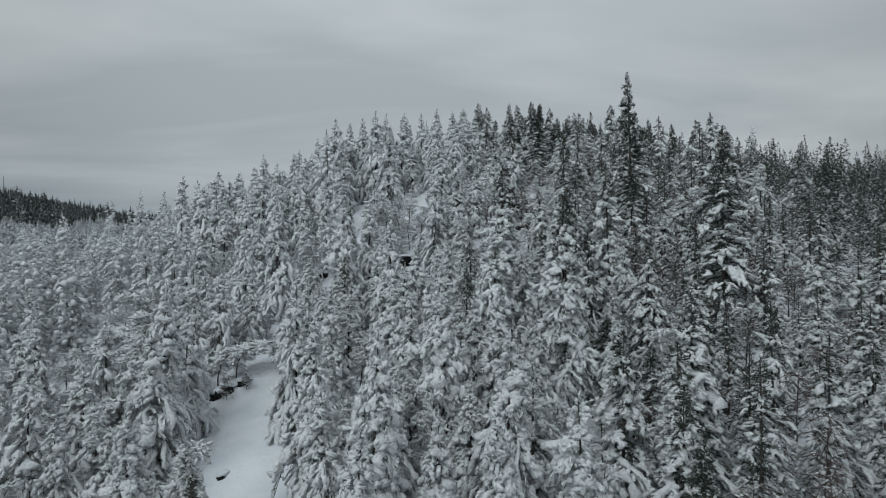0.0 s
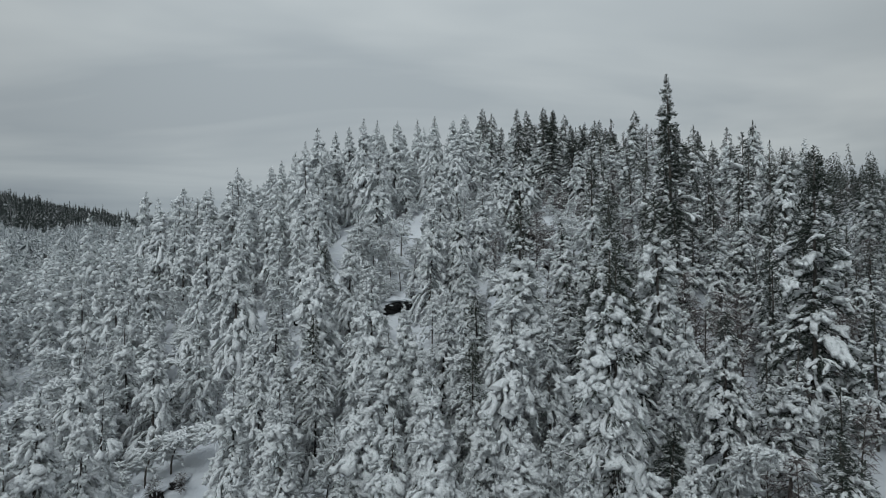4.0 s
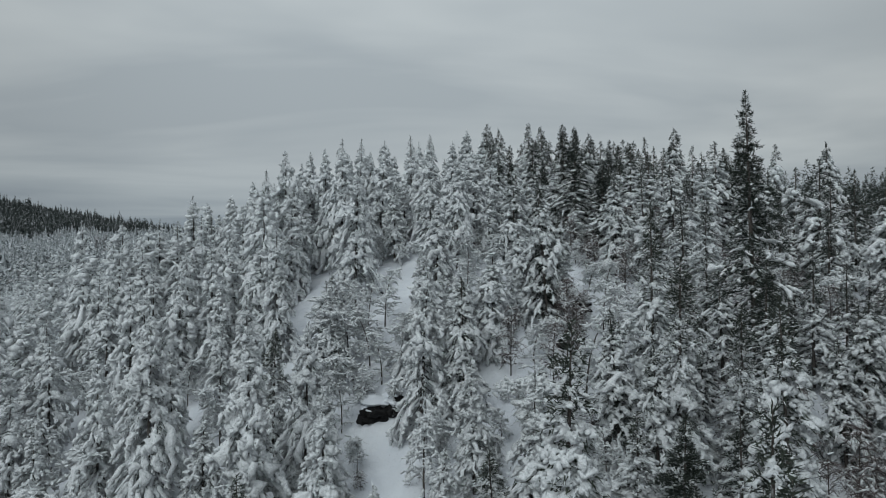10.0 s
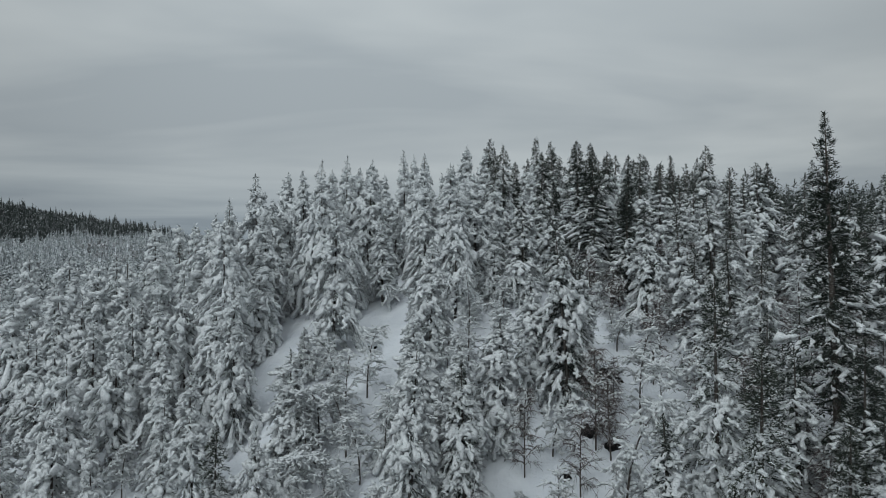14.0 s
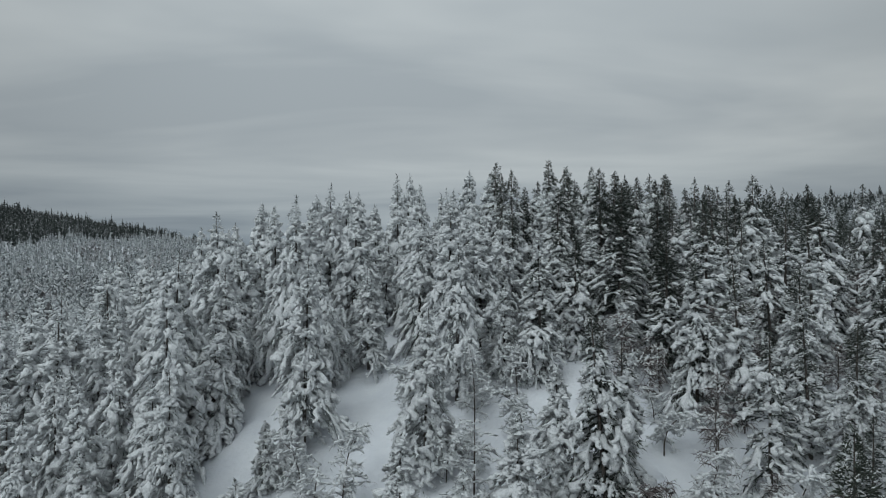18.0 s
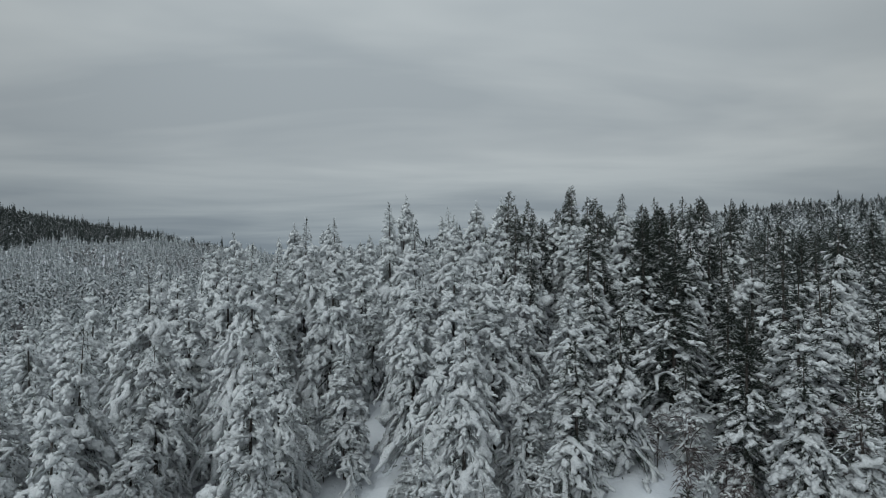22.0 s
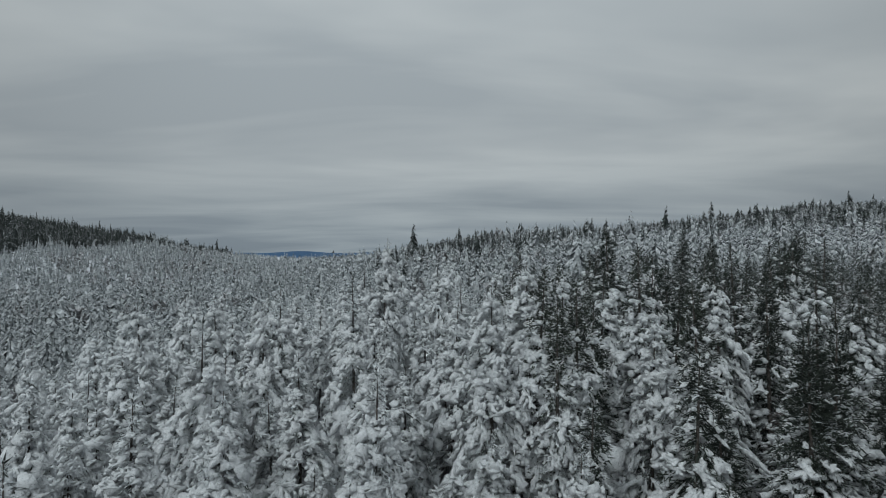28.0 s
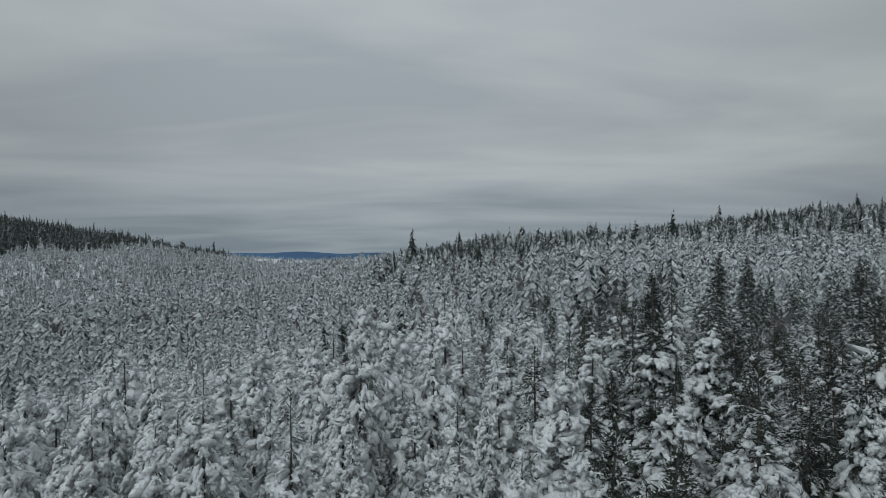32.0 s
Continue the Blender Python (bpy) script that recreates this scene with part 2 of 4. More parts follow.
gx, gy = spread(-75, 85, 1.25, 4600), spread(10, 200, 1.25, 4600)
X, Y = np.meshgrid(gx, gy)
nx, ny = len(gx), len(gy)
idx = np.arange(nx * ny).reshape(ny, nx)
quads = np.stack([idx[:-1, :-1], idx[:-1, 1:], idx[1:, 1:], idx[1:, :-1]], -1).reshape(-1, 4)
land = new("ground", mesh_of("ground", np.stack([X, Y, ground(X, Y)], -1).reshape(-1, 3), quads, SNOW_GROUND))
tagged(land, "snow-covered hilly forest ground with soft drifts", "ground", kind="structure")


# ---- tree building ----
def tube(points, radii, sides=5):
    """A tapering tube along points."""
    points, n = np.asarray(points, float), len(points)
    a = np.arange(sides) * 2 * np.pi / sides
    tang = np.gradient(points, axis=0)
    tang /= np.linalg.norm(tang, axis=1)[:, None] + 1e-9
    ref = np.where(np.abs(tang[:, 2:3]) > 0.9, np.array([[1.0, 0, 0]]), np.array([[0, 0, 1.0]]))
    u = np.cross(tang, ref)
    u /= np.linalg.norm(u, axis=1)[:, None]
    w = np.cross(tang, u)
    v = (points[:, None] + np.asarray(radii)[:, None, None] * (u[:, None] * np.cos(a)[None, :, None] + w[:, None] * np.sin(a)[None, :, None])).reshape(-1, 3)
    f = []
    for k in range(n - 1):
        for s in range(sides):
            p, q = k * sides + s, k * sides + (s + 1) % sides
            f += [(p, q, q + sides), (p, q + sides, p + sides)]
    return v, np.array(f)


def pads(rng, centre, along, size, seg, rings):
    """Lumpy snow pads: one rounded lump at each centre, its length along the branch."""
    n = len(centre)
    th = np.linspace(0, np.pi, rings + 2)[1:-1]
    az = np.arange(seg) * 2 * np.pi / seg
    ring = np.stack([np.outer(np.sin(th), np.cos(az)), np.outer(np.sin(th), np.sin(az)), np.outer(np.cos(th), np.ones(seg))], -1).reshape(-1, 3)
    unit = np.concatenate([[[0, 0, 1]], ring, [[0, 0, -1]]])
    m = len(unit)
    f = []
    for s in range(seg):
        f.append((0, 1 + s, 1 + (s + 1) % seg))
        for k in range(rings - 1):
            p, q = 1 + k * seg + s, 1 + k * seg + (s + 1) % seg
            f += [(p, p + seg, q + seg), (p, q + seg, q)]
        f.append((m - 1, 1 + (rings - 1) * seg + (s + 1) % seg, 1 + (rings - 1) * seg + s))
    f = np.array(f)
    side = np.cross(np.array([0, 0, 1.0]), along)
    side /= np.linalg.norm(side, axis=1)[:, None] + 1e-9
    top = np.cross(along, side)
    local = unit[None] * rng.uniform(0.58, 1.34, (n, m, 1)) * size[:, None, :]
    v = centre[:, None] + local[..., 0:1] * along[:, None] + local[..., 1:2] * side[:, None] + local[..., 2:3] * top[:, None]
    return v.reshape(-1, 3), (f[None] + (np.arange(n) * m)[:, None, None]).reshape(-1, 3)


def tongues(rng, lines, sides, width, around):
    """Snow lying along hanging boughs: one lumpy, rounded tongue along each line of points, side its level direction across."""
    m, n, _ = lines.shape
    tang = np.gradient(lines, axis=1)
    tang /= np.linalg.norm(tang, axis=2)[..., None] + 1e-9
    side = sides[:, None] - tang * np.sum(sides[:, None] * tang, axis=2)[..., None]
    side /= np.linalg.norm(side, axis=2)[..., None] + 1e-9
    top = np.cross(tang, side)
    top *= np.where(top[..., 2:3] < 0, -1.0, 1.0)
    shape = np.interp(np.linspace(0, 1, n), [0, 0.25, 0.7, 0.9, 1], [0.45, 0.8, 1.0, 1.0, 0.72])
    r = width[:, None] * shape[None] * np.exp(rng.normal(0, 0.3, (m, n)))
    lines = lines + side * (rng.normal(0, 0.6, (m, n)) * r)[..., None] + top * (0.35 * r)[..., None]
    a = np.arange(around) * 2 * np.pi / around
    rough = rng.uniform(0.68, 1.34, (m, n, around)) * r[..., None]
    v = lines[:, :, None] + side[:, :, None] * (np.cos(a) * rough)[..., None] + top[:, :, None] * (0.72 * np.sin(a) * rough)[..., None]
    head = lines[:, :1, None] - tang[:, :1, None] * (0.5 * r[:, :1, None, None])
    tail = lines[:, -1:, None] + tang[:, -1:, None] * (0.75 * r[:, -1:, None, None])
    v = np.concatenate([v.reshape(m, -1, 3), head.reshape(m, 1, 3), tail.reshape(m, 1, 3)], 1)
    f = []
    for k in range(n - 1):
        for q in range(around):
            p, o = k * around + q, k * around + (q + 1) % around
            f += [(p, o, o + around), (p, o + around, p + around)]
    for q in range(around):
        f += [(n * around, (q + 1) % around, q), (n * around + 1, (n - 1) * around + q, (n - 1) * around + (q + 1) % around)]
    f = np.array(f)
    return v.reshape(-1, 3), (f[None] + (np.arange(m) * (n * around + 2))[:, None, None]).reshape(-1, 3)


def blades(rng, root, way, length, width):
    """Flat needle sprays: slim triangles from root along way."""
    n = len(root)
    r = rng.normal(size=(n, 3))
    s = np.cross(way, r)
    s /= np.linalg.norm(s, axis=1)[:, None] + 1e-9
    a, b_, c = root - s * width[:, None], root + s * width[:, None], root + way * length[:, None]
    return np.stack([a, b_, c], 1).reshape(-1, 3), np.arange(n * 3).reshape(-1, 3)


def conifer(seed, high, reach, bare, boughs, hang, dark_from, load, spray, seg, rings, belly=0.85, rise=0.2, wooden=True, plump=1.0):
    """Corners and faces of a conifer's trunk, needled crown and snow load.
    high, reach: height and longest bough; bare: share of the trunk without boughs; boughs: how many a metre; hang: how far their tips droop;
    dark_from: share of the height above which little snow lies; load: size of the snow pads; spray: needle sprays a metre of bough."""
    rng = np.random.default_rng(seed)
    lean = rng.normal(0, 0.012, 2)
    zs = np.linspace(0, high, 9)
    line = np.stack([lean[0] * zs, lean[1] * zs, zs], 1)
    line[0, 2] = -0.6
    trunk = tube(line, 0.011 * high * (1 - zs / high) ** 0.8 + 0.012, 6)
    P, T, S, R, W, L, B, wood = [], [], [], [], [], [], [], []
    TL, TS, TW, n_ring = [], [], [], 7 if seg > 5 else 5
    fine = (16.0 / spray) ** 0.35
    n_bough = int(high * (1 - bare) * boughs)
    lump = rng.uniform(0, 6.28, 4)
    for k in range(n_bough):
        u = (k + rng.random()) / n_bough
        u = u ** 0.92
        z = high * (bare + (0.985 - bare) * u)
        az = k * 2.39996 + rng.normal(0, 0.45)
        # an uneven outline: some sides and heights reach further
        swell = 1 + 0.22 * math.sin(2 * az + lump[0] + 5 * u) + 0.18 * math.sin(az + lump[1] - 9 * u) + 0.12 * math.sin(17 * u + lump[2])
        l = (reach * (1 - u) ** belly * min(1.0, 0.5 + 4 * u) * swell * math.exp(rng.normal(0, 0.2)) + 0.16)
        out = np.array([math.cos(az), math.sin(az), 0.0])
        side = np.array([-out[1], out[0], 0.0])
        r_ = rise * (0.3 + 1.3 * u) * rng.uniform(0.4, 1.5)
        h_ = hang * (1.15 - 0.65 * u) * rng.uniform(0.6, 1.35)
        base = np.array([lean[0] * z, lean[1] * z, z])

        def at(s):
            return base + out * (l * (s - 0.2 * min(1.0, h_) * s * s)) + np.array([0, 0, l * (r_ * s - h_ * s * s)])

        if wooden:
            wood.append(tube([at(0), at(0.55), at(1.0)], [0.03 * l ** 0.5, 0.02 * l ** 0.5, 0.008], 3))
        bare_top = 0.0 if z / high < dark_from else min(1.0, 0.35 + 1.1 * (z / high - dark_from) / max(0.03, 1 - dark_from))
        if rings > 1:
            # snow along the bough and its side twigs
            for twig in range(4 if seg > 5 else 3):
                if rng.random() < bare_top * 0.92 + 0.04:
                    continue
                if twig == 0:
                    k_, ss = (7 if seg > 5 else 5), None
                    ss = np.linspace(0.1, 1.0, k_)
                    line_ = np.array([at(v) for v in ss]) + np.outer(np.sin(ss * 7 + rng.uniform(0, 6)), side) * 0.09 * l + rng.normal(0, 0.05, (k_, 3))
                    fat = 1.0
                else:
                    k_ = 5 if seg > 5 else 4
                    s0, way = rng.uniform(0.25, 0.75), (1, -1)[(k + twig) % 2]
                    vv = np.linspace(0, 1, k_)
                    tl = l * rng.uniform(0.35, 0.6) * (1.1 - 0.5 * s0) + 0.08
                    line_ = at(s0) + np.outer(vv * tl, out * 0.65 + side * way * 0.8) + np.outer(tl * (0.15 * vv - 0.5 * hang * vv * vv) - l * h_ * s0 * vv * 0.3, (0, 0, 1)) + rng.normal(0, 0.03, (k_, 3))
                    fat = 0.8
                # a tongue of snow hangs along the twig, with a rounded lump or two on it
                gone = np.concatenate([[0], np.cumsum(np.linalg.norm(np.diff(line_, axis=0), axis=1))])
                start = gone[-1] * rng.uniform(0.05, 0.45)
                run = np.linspace(start, gone[-1] * rng.uniform(0.85, 1.0), n_ring)
                line_ = np.stack([np.interp(run, gone, line_[:, c]) for c in range(3)], 1)
                g = min(0.36, plump * fat * load * 0.27 * (0.3 + 0.7 * min(1, l / 1.3)) * math.exp(rng.normal(0, 0.28)) * (1 - 0.4 * bare_top))
                TL.append(line_)
                TS.append(side if twig == 0 else np.cross((0, 0, 1.0), line_[-1] - line_[0]) + 1e-6)
                TW.append(g)
                for _ in range(4 if seg > 5 else 3):
                    c_ = line_[rng.integers(0, n_ring)]
                    g2 = g * rng.uniform(0.4, 0.95)
                    P.append(c_ + side * rng.normal(0, 0.85) * g + out * rng.normal(0, 0.4) * g + np.array([0, 0, rng.uniform(-0.5, 0.9) * g]))
                    d = line_[-1] - line_[0] + rng.normal(0, 0.3, 3)
                    T.append(d / np.linalg.norm(d))
                    S.append((1.9 * g2, g2 * rng.uniform(0.7, 1.1), 0.75 * g2))
        n_pad = max(1, int(round(l / (0.43 * load)))) if rings == 1 else int(rng.random() < 0.2)
        for q in range(n_pad):
            if rng.random() < bare_top * 0.9 + 0.05:
                continue
            s = min(1.02, (q + rng.uniform(0.3, 1.0)) / n_pad)
            d = at(s + 0.1) - at(s - 0.1) + side * rng.normal(0, 0.3)
            d /= np.linalg.norm(d)
            g = 1.13 * load * min(1.5, math.exp(rng.normal(-0.1, 0.4))) * (0.3 + 0.7 * min(1, l / 1.2)) * (1 - 0.45 * bare_top)
            P.append(at(s) + side * rng.normal(0, 0.17) * l * s + np.array([0, 0, 0.10 * g]) + out * (0.06 * g))
            T.append(d)
            S.append((0.44 * g * rng.uniform(0.75, 1.3), 0.34 * g * rng.uniform(0.7, 1.3), 0.27 * g * rng.uniform(0.75, 1.25)))
        for s in rng.uniform(0.12, 1.08, int(l * spray * (1 + 0.8 * bare_top)) + 4):
            R.append(at(s) + side * rng.normal(0, 0.17) * l * s + np.array([0, 0, rng.normal(-0.13 + 0.17 * bare_top, 0.13)]))
            w = side * rng.normal(0, 0.6) + out * rng.uniform(0.2, 1.1) + np.array([0, 0, rng.normal(-0.5 * hang + 0.65 * bare_top, 0.45)])
            W.append(w / np.linalg.norm(w))
            L.append(rng.uniform(0.2, 0.5) * (0.5 + 0.5 * min(1, l)) * max(0.9, fine))
            B.append(rng.uniform(0.025, 0.06) * (0.6 + 0.4 * min(1, l)) * max(0.8, fine))
    top = line[-1]
    for k in range(14):
        R.append(top - np.array([0, 0, rng.uniform(0, 0.8)]))
        w = np.array([rng.normal(0, 0.5), rng.normal(0, 0.5), 0.8])
        W.append(w / np.linalg.norm(w))
        L.append(rng.uniform(0.2, 0.4))
        B.append(0.045)
    crown = join([*wood, blades(rng, np.array(R), np.array(W), np.array(L), np.array(B))])
    snow = pads(rng, np.array(P), np.array(T), np.array(S), 5, rings)
    if TL:
        snow = join([snow, tongues(rng, np.array(TL), np.array(TS), np.array(TW), 7 if seg > 5 else 5)])
    return trunk, crown, snow


def birch(seed, high, bend, boughs, twigs, frost=1.0):
    """Trunk, bare twigs and the snow along them of a birch; bend: how far its top is bowed over by snow."""
    rng = np.random.default_rng(seed)
    az = rng.uniform(0, 6.28)
    way = np.array([math.cos(az), math.sin(az), 0])
    s = np.linspace(0, 1, 10)
    line = np.outer(high * (s - 0.38 * bend * s ** 3), (0, 0, 1)) + np.outer(high * 0.45 * bend * s ** 2.4, way)
    line[0, 2] = -0.5
    trunk = tube(line, 0.008 * high * (1 - s) ** 0.8 + 0.012, 6)
    twig, P, T, S = [], [], [], []
    for k in range(boughs):
        q = rng.uniform(0.10, 0.99)
        p0 = np.array([np.interp(q, s, line[:, c]) for c in range(3)])
        a = rng.uniform(0, 6.28)
        out = np.array([math.cos(a), math.sin(a), 0])
        l = high * 0.22 * (1.12 - q) ** 0.5 * rng.uniform(0.5, 1.3)
        rise, hang = rng.uniform(0.6, 1.5), rng.uniform(0.4, 1.2) + bend * 0.7

        def at(v):
            return p0 + out * (l * v) + np.array([0, 0, l * (rise * v - hang * v * v)])

        twig.append(tube([at(0), at(0.35), at(0.7), at(1)], [0.03, 0.024, 0.016, 0.01], 3))
        for j in range(twigs):
            v = rng.uniform(0.2, 1.0)
            b0 = at(v)
            w = rng.normal(0, 1, 3) * np.array([1, 1, 0.5]) + out * 0.7
            w /= np.linalg.norm(w)
            tl = rng.uniform(0.3, 0.95) * (1.15 - 0.5 * v)
            drop = np.array([0, 0, -rng.uniform(0.1, 0.6) * tl])
            twig.append(tube([b0, b0 + w * tl * 0.5, b0 + w * tl + drop], [0.017, 0.014, 0.006], 3))
            if rng.random() < 0.35 * frost:
                P.append(b0 + w * tl * rng.uniform(0.2, 0.7))
                T.append(w)
                S.append(np.array((rng.uniform(0.12, 0.28), rng.uniform(0.05, 0.10), rng.uniform(0.04, 0.08))) * (0.8 + 0.3 * frost))
        for v in (0.3, 0.55, 0.8):
            if rng.random() < 0.75 * frost:
                d = at(v + 0.1) - at(v - 0.1)
                P.append(at(v) + np.array([0, 0, 0.03]))
                T.append(d / np.linalg.norm(d))
                S.append((rng.uniform(0.2, 0.4), rng.uniform(0.06, 0.12) * (0.75 + 0.25 * frost), rng.uniform(0.05, 0.08) * (0.75 + 0.25 * frost)))
    return trunk, join(twig), pads(rng, np.array(P), np.array(T), np.array(S), 5, 2)


KINDS = {}


def kind(key, name, label, category, parts, high):
    """parts: rows of part name, (corners, faces), material, label."""
    KINDS.setdefault(key, []).append((name, label, category, high, [(n, mesh_of(name + "_" + n, *vf, m, n != "crown"), lab) for n, vf, m, lab in parts]))


def add_conifer(key, name, label, needles, seed, high, **how):
    t_, c_, s_ = conifer(seed, high, **how)
    kind(key, name, label, "tree", [("trunk", t_, BARK, ""), ("crown", c_, needles, "dark green needled branches"), ("snow", s_, SNOW_TREE, "thick snow pads weighing on the branches")], high)


for q in range(5):
    add_conifer("spruce", "spruce_tree", "narrow spruce heavily laden with thick white snow", NEEDLE, 10 + q, 12.0, reach=2.65 + 0.2 * (q % 3), bare=0.04, boughs=6.6,
                hang=1.65, dark_from=0.97, load=0.78, spray=32, seg=6, rings=2, belly=0.95)
for q in range(6):
    add_conifer("pine", "pine_tree", "tall pine with thickly snow-laden hanging boughs", NEEDLE, 30 + q, 15.0, reach=2.9 + 0.25 * (q % 3), bare=0.13, boughs=5.8,
                hang=1.5, dark_from=(0.84, 0.90, 0.94, 0.88, 0.95, 0.86)[q], load=0.84, spray=30, seg=6, rings=2, belly=0.9)
for q in range(4):
    add_conifer("mixed", "pine_tree", "dark green pine with snow clumps on its lower boughs", NEEDLE_PINE, 40 + q, 15.0, reach=2.5, bare=0.05, boughs=7,
                hang=0.9, dark_from=0.54 + 0.08 * q, load=0.68, spray=40, seg=6, rings=2, belly=0.75, rise=0.15)
for q in range(3):
    add_conifer("dark", "spruce_tree", "dark green spruce with open boughs lightly dusted by snow", NEEDLE_DARK, 50 + q, 16.0, reach=2.7, bare=0.06, boughs=7,
                hang=0.65, dark_from=0.46 + 0.10 * q, load=0.66, spray=54, seg=5, rings=2, belly=0.8, rise=0.12)
for q in range(4):
    add_conifer("laden", "pine_tree", "dark green pine with heavy snow tongues and a bare dark top", NEEDLE_DARK, 60 + q, 15.0, reach=2.6 + 0.2 * (q % 2), bare=0.08, boughs=6,
                hang=1.3, dark_from=0.66 + 0.07 * q, load=0.74, spray=40, seg=6, rings=2, belly=0.72, rise=0.18)
    add_conifer("laden_far", "pine_tree", "dark green pine with snow tongues among others", NEEDLE_DARK, 65 + q, 13.0, reach=2.4, bare=0.08, boughs=5.2,
                hang=1.0, dark_from=0.56 + 0.07 * q, load=0.70, spray=26, seg=5, rings=2, belly=0.72, rise=0.18)
add_conifer("spire", "spruce_tree", "tall dark spruce with sparse level boughs above the wood", NEEDLE_DARK, 57, 20.0, reach=3.1, bare=0.08, boughs=5.8,
            hang=0.6, dark_from=0.42, load=0.5, spray=60, seg=5, rings=2, belly=1.0, rise=0.22)
for q in range(5):
    add_conifer("spruce_far", "spruce_tree", "narrow spruce white with snow among others", NEEDLE, 70 + q, 11.0, reach=2.5 + 0.2 * (q % 3), bare=0.04, boughs=5.5,
                hang=1.5, dark_from=0.97, load=0.9, spray=12, seg=5, rings=2)
for q in range(5):
    add_conifer("pine_far", "pine_tree", "pine with snow-laden boughs among others", NEEDLE, 90 + q, 13.0, reach=2.5 + 0.2 * (q % 3), bare=0.14, boughs=5,
                hang=1.35, dark_from=(0.82, 0.88, 0.94, 0.86, 0.9)[q], load=0.94, spray=14, seg=5, rings=2, belly=0.9)
for q in range(4):
    add_conifer("dark_far", "spruce_tree", "dark spruce with little snow among others", NEEDLE_DARK, 110 + q, 14.0, reach=2.4, bare=0.06, boughs=5.5,
                hang=0.7, dark_from=0.40 + 0.09 * q, load=0.74, spray=24, seg=5, rings=2, belly=0.95, rise=0.12)
for q in range(4):
    add_conifer("mixed_far", "pine_tree", "dark green pine with snow clumps among others", NEEDLE_PINE, 120 + q, 13.0, reach=2.3, bare=0.05, boughs=5.5,
                hang=0.9, dark_from=0.5 + 0.08 * q, load=0.85, spray=16, seg=5, rings=2, belly=0.95, rise=0.15)
for q in range(5):
    bend = (0.15, 0.3, 0.9, 1.2, 0.5)[q]
    t_, c_, s_ = birch(130 + q, 8.0, bend, 46, 8, 1.2 + bend)
    kind("birch", "birch_tree", "bare frosted birch bowed over by snow" if bend > 0.8 else "bare birch with snow along every twig", "tree",
         [("trunk", t_, BARK, ""), ("crown", c_, BIRCH, "fine frosted twigs"), ("snow", s_, SNOW_TREE, "snow lying along the twigs")], 8.0)
for q in range(3):
    t_, c_, s_ = birch(140 + q, 8.0, 0.95 + 0.15 * q, 62, 10, 3.0)
    kind("bowed", "birch_tree", "birch bowed into an arch by thick snow", "tree",
         [("trunk", t_, BARK, ""), ("crown", c_, BIRCH, "fine frosted twigs"), ("snow", s_, SNOW_TREE, "thick snow along the drooping twigs")], 8.0)
for q in range(2):
    t_, c_, s_ = birch(150 + q, 6.0, 0.1, 40, 9, 0.25)
    kind("brown", "birch_tree", "bare reddish-brown young birch with little snow", "tree",
         [("trunk", t_, BARK, ""), ("crown", c_, TWIG_BROWN, "fine brown twigs"), ("snow", s_, SNOW_TREE, "")], 6.0)

for q in range(3):
    t_, c_, s_ = birch(160 + q, 3.0, 0.35, 26, 7, 1.3)
    kind("shrub", "shrub", "bare shrub thickly covered with frost and snow", "shrub",
         [("trunk", t_, BARK, ""), ("crown", c_, BIRCH, "fine frosted twigs"), ("snow", s_, SNOW_TREE, "")], 3.0)

for q in range(3):
    t_, c_, s_ = birch(170 + q, 3.0, 0.1, 26, 8, 0.35)
    kind("thicket", "thicket", "leafless brown thicket lightly dusted with snow", "shrub",
         [("trunk", t_, BARK, ""), ("crown", c_, TWIG_BROWN, "fine brown twigs"), ("snow", s_, SNOW_TREE, "")], 3.0)

rng = np.random.default_rng(5)
STANDS = []          # where trees stand: x, y, room


def plant(key, x, y, top=None, high=None, wide=1.0):
    """Stand a tree of that kind at x, y, by the height of its top above sea level or its own height."""
    name, label, category, h0, parts = KINDS[key][int(rng.integers(len(KINDS[key])))]
    z = float(ground(x, y))
    h = high if high else max(3.0, top - z)
    s = h / h0
    w = s ** 0.6 * wide * rng.uniform(0.92, 1.08)
    ob = new(name)
    ob.matrix_world = pose(x, y, z, rng.normal(0, 1.2), rng.normal(0, 1.2), rng.uniform(0, 360)) @ Matrix.Diagonal((w, w, s, 1))
    tagged(ob, label, category, "trees of the snowy hill forest")
    for n, me, lab in parts:
        p = new(n, me)
        p.parent = ob
        tagged(p, lab, kind="" if n == "trunk" else "stuff")
    STANDS.append((x, y, 1.3 * wide))
    return ob


